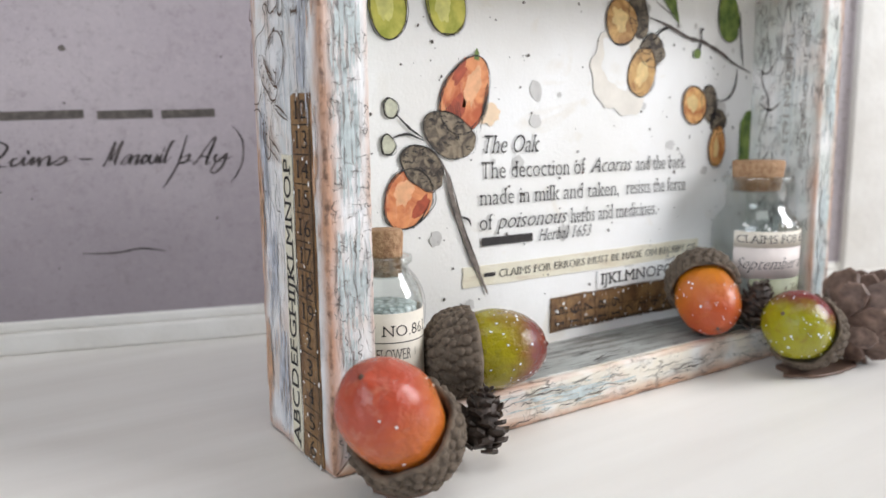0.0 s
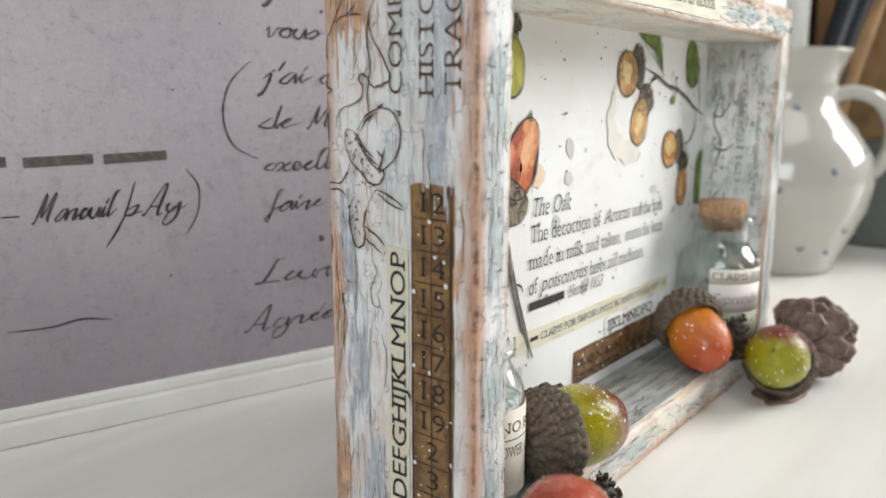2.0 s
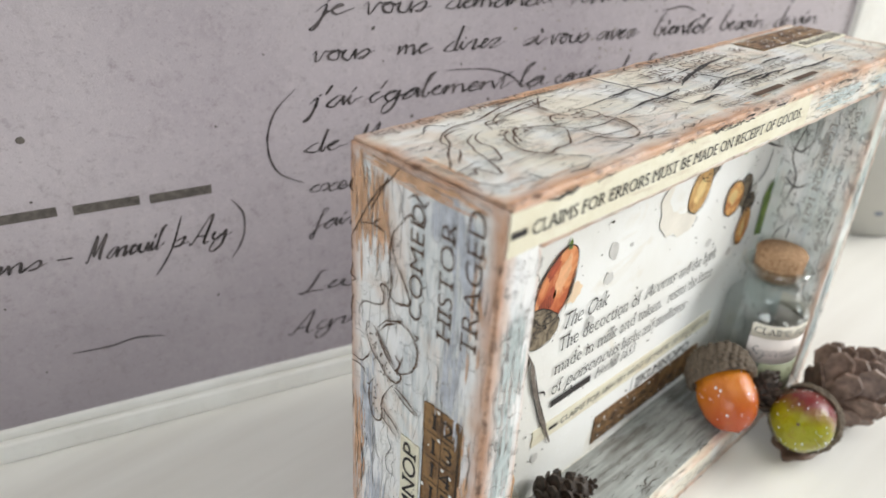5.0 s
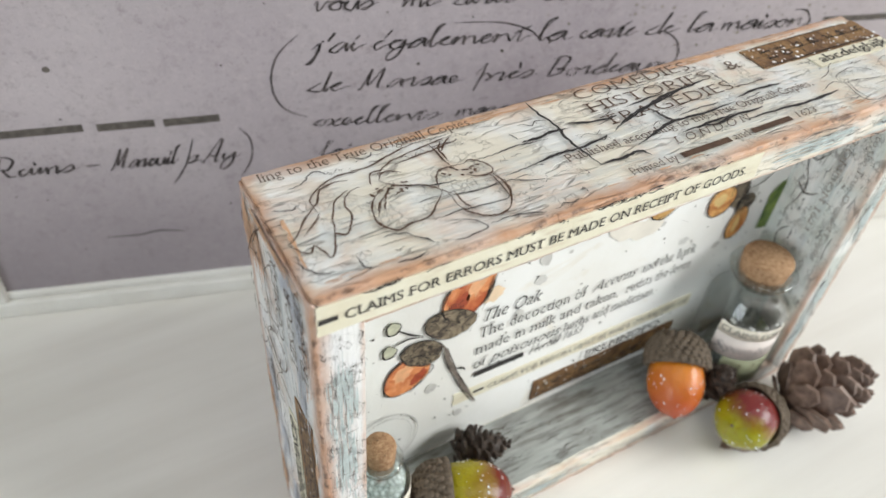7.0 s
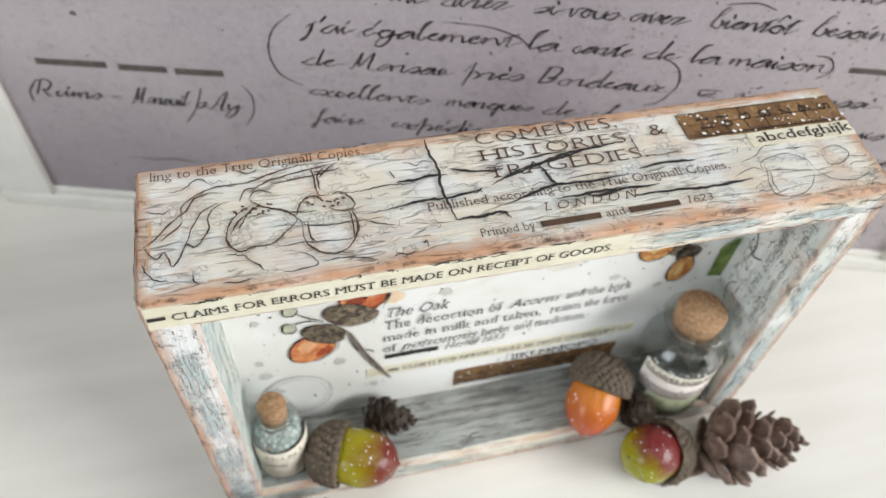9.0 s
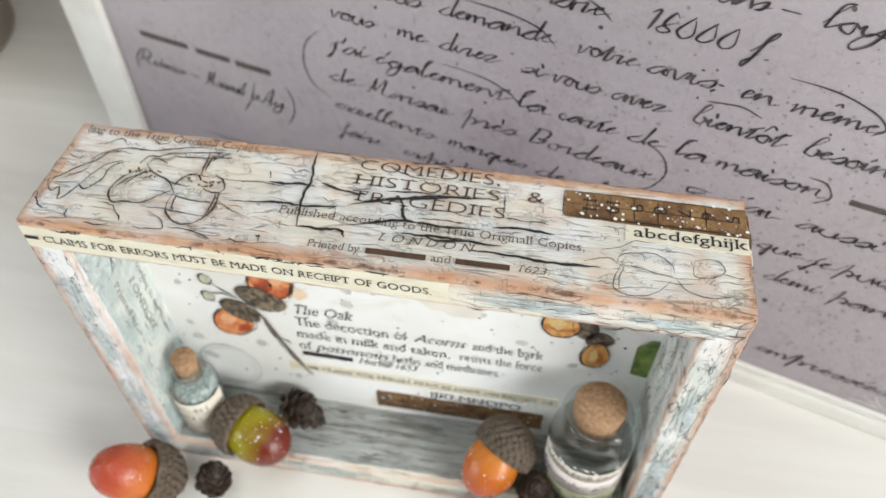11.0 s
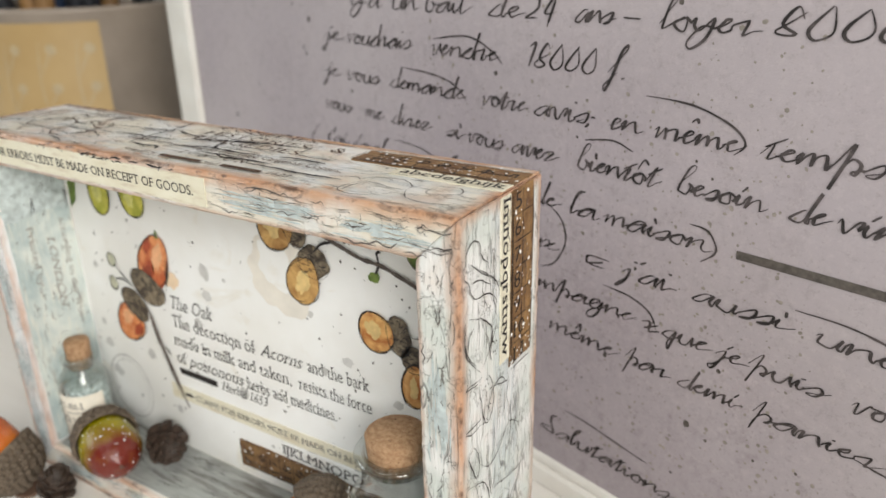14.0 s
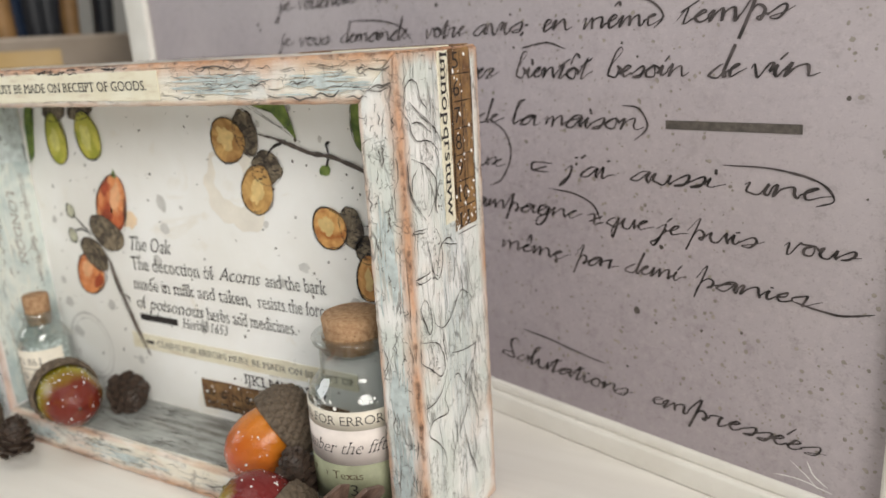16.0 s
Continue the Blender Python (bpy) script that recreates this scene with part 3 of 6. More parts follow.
def script(text, s0, s1, z, high):
    """One handwritten word from s0 to s1."""
    r = random.Random(len(text) * 31 + int(s0 * 7) + int(z))
    total = sum(HAND[c][0] for c in text)
    ku, kv, lean = (s1 - s0) / total, high / 6.0, 0.42
    chains, run, x = [], [], 0.0
    tilt = r.uniform(-0.012, 0.012)

    def put(code, wob):
        out = []
        for i in range(0, len(code), 2):
            u, v = x + int(code[i]) + r.gauss(0, wob), int(code[i + 1]) - 3 + r.gauss(0, wob)
            v *= 1.3 if v < -0.5 or v > 4 else 0.95
            out.append((s0 + ku * u + lean * kv * (v - 1.5), z + kv * v + tilt * ku * u))
        return out

    for c in text:
        adv, joined, *loose_strokes = HAND[c]
        if joined:
            run += put(joined, 0.16)
        elif run:
            chains.append(run)
            run = []
        chains += [put(q, 0.14) for q in loose_strokes]
        x += adv
    if run:
        q = run[-1]
        run.append((q[0] + ku * 2.2, q[1] + kv * r.uniform(0.3, 1.2)))
        chains.append(run)
    return mesh_object("handwriting", *join(*[quill(q, 0.10 * high + 0.10, 0.1 + 0.004 * k) for k, q in enumerate(chains)]), write_ink, printed, smooth=False)


def hand_line(z, items, high=3.9):
    """A line of handwriting: (text, start, end); a text of None is a bar."""
    for text, s0, s1 in items:
        if text is None:
            bar(CANVAS, (s0, z + 0.5), (s1, z + 0.7), 1.7, ink_soft, printed, 0.1)
        else:
            script(text, s0, s1, z, high)


hand_line(115.6, [("y", -92, -86), ("a", -84, -79), ("un", -74, -64), ("bail", -61, -46), ("de", -39, -29), ("24", -27.7, -19), ("ans", -14, -5), ("-", -2.5, 2.2), ("loyer", 5.7, 24), ("8000f", 26.6, 52)], 4.6)
hand_line(105.6, [("je", -106, -98), ("voudrais", -95, -67), ("vendre", -59, -36), ("18000 f.", -28, 0)], 4.6)
hand_line(95.4, [("je", -107, -100), ("vous", -96, -81), ("demande", -76, -47), ("votre", -41, -27), ("avis;", -24.6, -7), ("en", -4, 3), ("m\u00eame", 6.5, 24), ("temps", 28, 48)], 4.4)
hand_line(85.7, [("vous", -108, -95), ("me", -88, -80), ("direz", -76, -60), ("si", -54, -48), ("vous", -46, -34), ("avez", -31, -18), ("bient\u00f4t", -12, 8), ("besoin", 12.5, 30), ("de", 34.5, 40.5), ("vin", 42, 53)], 4.4)
hand_line(75.2, [("j'ai", -109, -98), ("\u00e9galement", -95, -57), ("la", -54, -46), ("carte", -43, -28), ("de", -25, -17), ("la", -13.6, -6), ("maison", -4, 20), (None, 26, 52)], 4.4)
hand_line(64.8, [("de", -111, -102), ("Marsac", -98, -73), ("pr\u00e8s", -69, -54), ("Bordeaux", -50, -17), ("&", -9, -1), ("j'ai", 1.5, 13), ("aussi", 18, 37), ("une", 42, 56)], 4.2)
hand_line(54.6, [("excellents", -110, -78), ("marques", -73, -50), ("de", -47, -38), ("champagne", -34, 5), ("x", 7.5, 11), ("que", 12, 22.5), ("je", 24.5, 30), ("puis", 31, 45), ("vous", 50, 62)], 3.9)
hand_line(45.0, [("faire", -109, -95), ("exp\u00e9dier", -88, -58), ("m\u00eame", -18, 1), ("par", 4, 14.5), ("demi", 17, 30), ("panier", 33, 56)], 3.9)
hand_line(27.5, [("Leur", -113, -92)], 4.2)
hand_line(16.0, [("Agr\u00e9ez", -116, -88), ("mes", -38, -26), ("Salutations", -19, 18), ("empress\u00e9es", 24, 59)], 4.0)
bar(CANVAS, (-182, 57.5), (-163, 58.0), 2.1, ink_soft, printed, 0.1)
bar(CANVAS, (-160, 57.7), (-147, 58.0), 2.1, ink_soft, printed, 0.1)
bar(CANVAS, (-145, 57.8), (-132, 58.2), 2.1, ink_soft, printed, 0.1)
hand_line(46.6, [("(Reims", -188, -168), ("-", -165, -161), ("Mareuil", -159, -144), ("s", -141.5, -139), ("Ay", -137.5, -129.5)], 4.4)
pen(CANVAS, [[(-112, 80), (-117, 75), (-119, 68), (-117, 61), (-111, 57.5)], [(-20, 76), (-15.5, 73), (-14, 68), (-17, 62), (-21, 60)],
             [(-128, 56), (-125.5, 52), (-126, 46), (-129, 41)], [(-139, 54), (-142, 46), (-146, 40)],
             [(4, 103), (14, 102.5), (22, 100), (25, 97), (23, 94.8)], [(38, 69.5), (47, 69.6), (55, 68), (58, 65), (55, 63.5)],
             [(-3, 61), (4, 60.5), (9, 58.5), (11, 55)], [(52, 45.6), (60, 44.6), (66, 46)], [(-12, 24.5), (-4, 24), (6, 22.6), (12, 22)],
             [(-70, 101), (-58, 100.4), (-50, 98.5), (-46, 95.2)], [(16, 80), (20, 79.5), (22, 76), (19, 73)],
             [(-58, 109), (-46, 110.5), (-38, 108), (-34, 105)], [(-75, 81), (-64, 80.6), (-56, 78), (-53, 75)],
             [(-146, 24), (-152, 25), (-158, 24.2), (-166, 24.4)], [(-10, 92), (-3, 93), (2, 91.6)]], write_ink, printed, "pen_flourish", 0.1, 0.55)
pen(CANVAS, [[(54, 13.5), (57, 11.5), (59.6, 9.2)], [(57, 14.6), (58.4, 12), (61, 10.4)], [(51, 9.6), (56, 10.2), (62, 9.4)]], white_fleck, printed, "scuff_mark", 0.12, 0.28)
rng = random.Random(5)
spots = [filled(outline(rng.uniform(-190, 66), rng.uniform(10, 200), r, r * rng.uniform(0.6, 1.1), rng.uniform(0, 180), 0, 8, 0.4, k)) for k, r in enumerate([rng.choice((0.25, 0.3, 0.4, 0.55, 0.9)) for _ in range(90)])]
tagged(mesh_object("ink_specks", *stacked(CANVAS, spots, 0.03, 0.0004), ink_soft, printed, smooth=False), kind="stuff")
r = random.Random(15)
grains = []
for k in range(1300):
    q = r.choice((0.18, 0.22, 0.3, 0.45))
    u, v = 69 - 130 * r.random() ** 1.3, 9 + 110 * r.random() ** 1.2
    if noise.noise(Vector((u * 0.03, v * 0.04, 5.0))) > -0.15:
        grains.append(filled(outline(u, v, q, q * r.uniform(0.6, 1.4), r.uniform(0, 180), 0, 6, 0.4, k)))
tagged(mesh_object("ink_specks", *stacked(CANVAS, grains, 0.03, 0.00005), ink_faint, printed, smooth=False), kind="stuff")

# ---- the shadow box ----
box = empty("shadow_box", (0, 0, 0), "small distressed wooden shadow box with crackled cream and blue paint", "shadow box")


def box_edge(p):
    """Distance to the nearest outer or inner edge of the box's boards, in mm."""
    x, y, z = p
    a, b, c = min(abs(x), abs(x - W)), min(abs(y), abs(y - D)), min(abs(z), abs(z - H))
    near = min(math.hypot(a, b), math.hypot(b, c), math.hypot(a, c))
    ia, ic = min(abs(x - T), abs(x - W + T)), min(abs(z - T), abs(z - H + T))
    if T - 1 < x < W - T + 1 and T - 1 < z < H - T + 1:
        near = min(near, 1.0 + min(math.hypot(ia, abs(y)), math.hypot(ic, abs(y)), ))
    return near


def frame_board(name, level, mat, label=""):
    """One mitred board of the box; level: the board is horizontal."""
    length, across = (W, H) if level else (H, W)
    v, f = block(0, length, 0, D, 0, T, 0.75, 1.6, 0.16, len(name))
    v = [(length / 2 + (x - length / 2) * (length - 2 * z * 0.985) / length, y, z) for x, y, z in v]
    return v, f


for name, level, fn, mat in (("bottom_board", True, lambda x, y, z: (x, y, z), wood_x), ("top_board", True, lambda x, y, z: (x, y, H - z), wood_x),
                             ("left_board", False, lambda x, y, z: (z, y, x), wood_left), ("right_board", False, lambda x, y, z: (W - z, y, x), wood_z)):
    v, f = frame_board(name, level, mat)
    v = [fn(*p) for p in v]
    mesh_object(name, v, f, mat, box, edge=[box_edge(p) for p in v], fix=True)
back = mesh_object("back_panel", *block(T - 0.4, W - T + 0.4, YB, YB + 2.5, T - 0.4, H - T + 0.4, 0.3, 6), paper, box, "white paper panel with printed oak verse and painted acorns", fix=True)

# front face
slip = strip(FRONT, 0.8, 82.3, 87.2, 92.8, cream, box, "paper_strip", "cream printed paper strip", seed=2)
words("CLAIMS FOR ERRORS MUST BE MADE ON RECEIPT OF GOODS.", FRONT, (4.8, 89.1), (79.2, 89.1), 1.85, ink, slip, bold=0.008, lift=0.36)
bar(FRONT, (1.0, 89.6), (3.8, 89.6), 0.9, ink, slip, 0.36)
# top face
words("ling to the True Originall Copies.", TOP, (2.5, 25.3), (39.6, 25.3), 2.1, ink_brown, box)
words("COMEDIES,", TOP, (60.5, 24.0), (88.3, 24.0), 2.9, ink_brown, box, bold=-0.004)
words("HISTORIES,", TOP, (60.0, 19.8), (90.0, 19.8), 2.9, ink_brown, box, bold=-0.004)
words("&", TOP, (94.0, 20.6), (97.4, 20.6), 2.9, ink_brown, box)
words("TRAGEDIES.", TOP, (60.6, 15.4), (91.4, 15.4), 2.9, ink_brown, box, bold=-0.004)
words("Published according to the True Originall Copies,", TOP, (48.3, 10.0), (105.3, 10.0), 2.0, ink_brown, box)
words("L O N D O N", TOP, (68.2, 6.4), (86.0, 6.4), 1.9, ink_brown, box, 0.3)
words("Printed by", TOP, (55.8, 2.9), (65.5, 2.9), 1.8, ink_brown, box)
bar(TOP, (66.5, 3.0), (77.5, 3.1), 1.3, ink_brown, box)
words("and", TOP, (78.4, 3.1), (82.0, 3.1), 1.8, ink_brown, box)
bar(TOP, (82.8, 3.2), (92.5, 3.3), 1.3, ink_brown, box)
words("1623", TOP, (94.0, 3.4), (99.0, 3.4), 1.6, ink_brown, box, 0.2)
slip = strip(TOP, 112.5, 134.6, 14.2, 18.0, cream, box, "paper_strip", seed=7)
words("abcdefghijk", TOP, (114.0, 15.2), (134.4, 15.2), 2.4, ink, slip, bold=0.010)


def tape_strip(face, u0, u1, v0, v1, along_u, marks, parent, name="measuring_tape", torn=0):
    """Brown measuring tape with numbers, cell lines, small ticks and white paint flecks. marks: (text, place) along it."""
    parent = strip(face, u0, u1, v0, v1, tape, parent, name, "worn brown paper measuring tape", 0.24, 0.35, u0)
    lines, fine = [], []
    a, b = (u0, u1) if along_u else (v0, v1)
    c, d = (v0, v1) if along_u else (u0, u1)
    at = (lambda s, t: (s, t)) if along_u else (lambda s, t: (t, s))
    step = abs(marks[1][1] - marks[0][1])
    for _, place in marks:
        lines.append([at(place - step / 2, c + 0.3), at(place - step / 2, (c + d) / 2), at(place - step / 2, d - 0.3)])
        for k in range(10):
            s = place - step / 2 + step * k / 10
            if a < s < b:
                fine.append([at(s, c + 0.25), at(s, c + 0.8), at(s, c + 1.2)])
    lines.append([at(a + 0.4, (c + d) / 2), at((a + b) / 2, (c + d) / 2 + 0.05), at(b - 0.4, (c + d) / 2)])
    lines += [[at(a + 0.2, e), at((a + b) / 2, e + 0.1), at(b - 0.2, e)] for e in (c + 0.2, c + 0.4, d - 0.25)]
    pen(face, lines, tape_line, parent, "tape_rule", 0.36, 0.28, shake=0.02, kind="stuff")
    pen(face, fine, tape_line, parent, "tape_scale", 0.36, 0.12, shake=0.0, kind="stuff")
    r = random.Random(int(u0 * 3 + v0))
    flecks = [filled(outline(r.uniform(u0, u1), v0 + (v1 - v0) * r.random() ** 1.6, q, q * r.uniform(0.6, 1.4), r.uniform(0, 90), 0, 7, 0.5, k)) for k, q in enumerate([r.choice((0.10, 0.14, 0.2, 0.34)) for _ in range(64)])]
    tagged(mesh_object("paint_flecks", *stacked(face, flecks, 0.42), white_fleck, parent, smooth=False), kind="stuff")
    return parent


numbers = ["12", "13", "14", "15", "16", "17", "18", "19", "2", "3", "4", "5", "6"]
measure = tape_strip(LEFT, 3.6, 11.2, 0.4, 59.8, False, [(t, 57.4 - 4.55 * k) for k, t in enumerate(numbers)], box)
for k, t in enumerate(numbers):
    z = 57.4 - 4.55 * k - 1.4
    words(t, LEFT, (9.4 if len(t) == 2 else 8.4, z), (5.0 if len(t) == 2 else 6.2, z), 2.9, ink, measure, bold=0.0, lift=0.38)
measure = tape_strip(RIGHT, 16.4, 24.6, 61.5, 93.6, False, [(t, 91.6 - 4.75 * k) for k, t in enumerate("5 6 7 8 9 10 11".split())], box)
for k, t in enumerate("5 6 7 8 9 10 11".split()):
    z = 91.6 - 4.75 * k - 1.4
    words(t, RIGHT, (17.6, z), (21.6 if len(t) == 2 else 19.8, z), 2.9, ink, measure, bold=0.0, lift=0.38)
measure = tape_strip(TOP, 101.0, 134.6, 18.2, 25.2, True, [(t, 103 + 4.4 * k) for k, t in enumerate("1234567")], box)
for k, t in enumerate("11 10 9 8 7 6 5".split()):
    x = 104.4 + 4.4 * k
    words(t, TOP, (x, 23.4), (x, 20.2 if len(t) == 2 else 21.4), 2.6, ink, measure, bold=0.0, lift=0.38)
measure = tape_strip(PANEL, 60.2, 105.0, 10.4, 18.0, True, [(t, 62.5 + 4.3 * k) for k, t in enumerate("123456789A")], box)
for k, t in enumerate("15 16 17 18 19 2 3 4 5".split()):
    x = 64.0 + 4.3 * k
    words(t, PANEL, (x, 11.6), (x, 15.8 if len(t) == 2 else 13.8), 2.7, ink, measure, bold=0.0, lift=0.38)

# left face
slip = strip(LEFT, 11.9, 15.9, 0.5, 50.4, cream, box, "paper_strip", seed=4)
words("ABCDEFGHIJKLMNOP", LEFT, (12.4, 1.0), (12.4, 49.8), 2.9, ink, slip, bold=0.010, lift=0.36)
words("COMED", LEFT, (12.6, 72.0), (12.6, 89.3), 2.7, ink_brown, box, bold=-0.004)
words("HISTOR", LEFT, (7.0, 71.4), (7.0, 89.0), 2.7, ink_brown, box, bold=-0.004)
words("TRAGED", LEFT, (2.4, 71.8), (2.4, 92.2), 2.9, ink_brown, box, bold=-0.004)
# right face
slip = strip(RIGHT, 12.9, 16.3, 63.5, 93.4, cream, box, "paper_strip", seed=6)
words("lmnopqrstuvw", RIGHT, (13.4, 93.2), (13.4, 64.5), 2.5, ink, slip, bold=0.010, lift=0.36)

# back panel writing
words("The Oak", PANEL, (42.6, 49.4), (56.8, 49.4), 3.7, ink, box, 0.30, 0.0)
words("The decoction of", PANEL, (41.8, 44.4), (69.6, 44.4), 3.5, ink, box, bold=0.0)
words("Acorns", PANEL, (71.2, 44.6), (84.0, 44.6), 3.3, ink, box, 0.42, 0.0)
words("and the bark", PANEL, (85.4, 44.5), (102.2, 44.5), 3.3, ink, box, bold=0.0)
words("made in milk and taken,", PANEL, (41.4, 39.2), (80.0, 39.2), 3.3, ink, box, bold=0.0)
words("resists the force", PANEL, (82.4, 39.2), (102.4, 39.2), 3.3, ink, box, bold=0.0)
words("of", PANEL, (41.4, 34.2), (44.6, 34.2), 3.3, ink, box, bold=0.0)
words("poisonous", PANEL, (45.4, 34.2), (64.6, 34.2), 3.3, ink, box, 0.36, 0.0)
words("herbs and medicines.", PANEL, (65.6, 34.0), (92.6, 34.0), 3.3, ink, box, bold=0.0)
bar(PANEL, (41.8, 31.0), (55.0, 31.0), 1.7, ink, box)
words("Herbal 1653", PANEL, (56.6, 30.8), (71.8, 30.8), 2.6, ink, box, 0.34, 0.0)
slip = strip(PANEL, 37.2, 108.0, 22.9, 27.0, cream, box, "paper_strip", seed=9)
words("CLAIMS FOR ERRORS MUST BE MADE ON RECEIPT OF", PANEL, (46.2, 24.3), (107.0, 24.3), 1.6, ink, slip, bold=0.0, lift=0.36)
bar(PANEL, (42.4, 24.7), (45.2, 24.7), 0.8, ink, slip, 0.36)
slip = strip(PANEL, 74.0, 100.0, 18.4, 22.4, paper, box, "paper_strip", seed=11, lift=0.3)
words("IJKLMNOPQ", PANEL, (74.8, 19.2), (99.0, 19.2), 2.6, ink, slip, bold=0.010, lift=0.40)


# ---- drawings, cracks and paint marks on the box ----
def crackle(face, u0, u1, v0, v1, count, level, parent, seed, wide=(0.08, 0.3), long=(1.5, 9.0), mat=None, name="paint_cracks"):
    """Dark splits in the paint along the grain, with short side branches."""
    r = random.Random(seed)
    lines = []
    for _ in range(count):
        u, v = r.uniform(u0, u1), r.uniform(v0, v1)
        n = r.uniform(*long) * r.random() ** 0.7
        pts = []
        for k in range(6):
            s, j = n * k / 5, r.gauss(0, 0.16 + 0.02 * n)
            p = (u + s, v + j) if level else (u + j, v + s)
            pts.append((min(max(p[0], u0), u1), min(max(p[1], v0), v1)))
        lines.append(ribbon(pts, r.uniform(*wide) * (0.5 + n / long[1]), False, True, 2, 0.03, r))
        if r.random() < 0.35:
            p = pts[3]
            q = (p[0] + r.uniform(-0.6, 0.6), min(max(p[1] + r.choice((-1, 1)) * r.uniform(0.5, 1.8), v0), v1)) if level else (min(max(p[0] + r.choice((-1, 1)) * r.uniform(0.5, 1.8), u0), u1), p[1] + r.uniform(-0.6, 0.6))
            lines.append(ribbon([p, ((p[0] + q[0]) / 2 + 0.1, (p[1] + q[1]) / 2), q], wide[0] * 1.2, False, True, 2, 0.03, r))
    ob = mesh_object(name, *stacked(face, lines, 0.26), mat or ink_soft, parent, smooth=False)
    return tagged(ob, kind="stuff")


def loose(cu, cv, ru, rv, turn=0, egg=0.1, seed=0, n=5):
    """Loose overlapping pen arcs that go round an egg shape."""
    r, out = random.Random(seed), []
    for k in range(n):
        ring = outline(cu + r.gauss(0, 0.12), cv + r.gauss(0, 0.12), ru * r.uniform(0.93, 1.06), rv * r.uniform(0.93, 1.06), turn + r.uniform(-8, 8), egg, 40, 0.12, seed + k)
        a, m = r.randrange(40), r.randrange(9, 22)
        out.append([ring[(a + j) % 40] for j in range(0, m, 2)])
    return out


crackle(TOP, 1.5, 133, 1.2, 27.3, 105, True, box, 1)
crackle(TOP, 45, 112, 2.0, 26.0, 8, True, box, 11, (0.25, 0.6), (4, 15), ink)
crackle(FRONT, 83, 134, 86.8, 93, 60, True, box, 2)
crackle(FRONT, 2, 80, 92.6, 93.5, 26, True, box, 12, (0.2, 0.5), (2, 8), ink)
crackle(FRONT, 9, 126, 0.8, 7.4, 130, True, box, 3)
crackle(FRONT, 0.8, 7.4, 2, 86, 150, False, box, 4, (0.06, 0.2), (0.6, 4))
crackle(FRONT, 0.8, 7.4, 2, 86, 120, True, box, 14, (0.06, 0.2), (0.5, 3))
crackle(FRONT, 127.6, 134.2, 2, 86, 160, False, box, 5, (0.06, 0.22), (0.6, 5))
crackle(LEFT, 0.8, 27.6, 0.8, 93, 60, False, box, 6, (0.05, 0.16), (2, 9))
crackle(RIGHT, 0.8, 27.6, 0.8, 93, 230, False, box, 7, (0.04, 0.15), (2, 12))
crackle(INNER_RIGHT, 1, 18, 9, 85, 130, False, box, 8, (0.08, 0.3), (0.8, 5))
crackle(INNER_LEFT, 1, 18, 9, 85, 110, False, box, 9, (0.06, 0.25), (0.8, 5))


def FLOOR(u, v, h):
    return (u, v, T + h)


n = Nodes("grey_washed_wood")
g = n.noise(700, n.warp(n.scaled((0.1, 1, 1)), 150, 0.001), 5, 0.6)
c = n.mix(n.step(n.noise(70, n.scaled((0.6, 1, 1)), 4, 0.6, 0.5), 0.38, 0.64), (0.21, 0.205, 0.19), (0.38, 0.40, 0.385))
c = n.mix(n.math("MULTIPLY", n.step(g, 0.50, 0.66), 0.6), c, (0.50, 0.51, 0.50))
c = n.mix(n.math("MULTIPLY", n.step(g, 0.46, 0.34), 0.7), c, (0.09, 0.075, 0.06))
grey_floor = n.done(c, 0.6, g, 0.0003)
# Thin sheet added over the floor board to make it greyer and darker.
strip(FLOOR, 8.6, 126.4, 1.6, 18.2, grey_floor, box, "floor_sheet", "thin grey-washed sheet added over the box floor", 0.14, 0.5, 31.0)
crackle(FLOOR, 9, 126, 1, 18, 130, True, box, 10, (0.08, 0.3), (1.5, 9))

# sketched acorns, leaf and twigs, top face
pen(TOP, [[(1.6, 11.1), (2.2, 9.6), (3.6, 8.2), (4.6, 9.4), (5.3, 8.1), (5.9, 6.3), (7, 7.5), (7.7, 9.4), (8.3, 10.4), (9.5, 9.6), (10.9, 11.1), (11.9, 13.3), (11.8, 15.2), (12.5, 16.9), (13.9, 17.9), (15.4, 18.3)], [(1.6, 11.1), (2.9, 12), (5.6, 15.1), (8.4, 17.7), (9.8, 20), (12.2, 20.8), (14.6, 20.4)], [(4.2, 11.8), (6.5, 13.7), (7.9, 15.3)], [(8.1, 9.9), (9, 13.3), (10.1, 15.5), (11.3, 17.2), (13.5, 18.4)], [(7.6, 15.7), (7.7, 18.5), (9.9, 20.6), (13.2, 22), (16.1, 22.1), (19, 22.2), (23, 23.5), (27, 24.5), (32.1, 24.7)], [(18.8, 19.6), (21.8, 21.7), (25.8, 22.7), (30.9, 23.5), (34, 24)]],
    ink_brown, box, "twig_sketch", 0.36, 0.42, shake=0.09)
pen(TOP, [[(17.2, 18), (18.3, 20.4), (20.8, 20.6)], [(22.7, 20.9), (27.7, 21.6), (30.7, 21.9), (34.8, 22.8)], [(29.9, 23.7), (30.1, 20.9), (30.2, 18.2), (30.8, 16.7)], [(31.9, 23.3), (30.8, 21.4), (30.8, 18.1)], [(34.5, 24.2), (32.3, 22.5), (30.9, 21)]],
    ink_brown, box, "twig_sketch", 0.36, 0.42, shake=0.09)
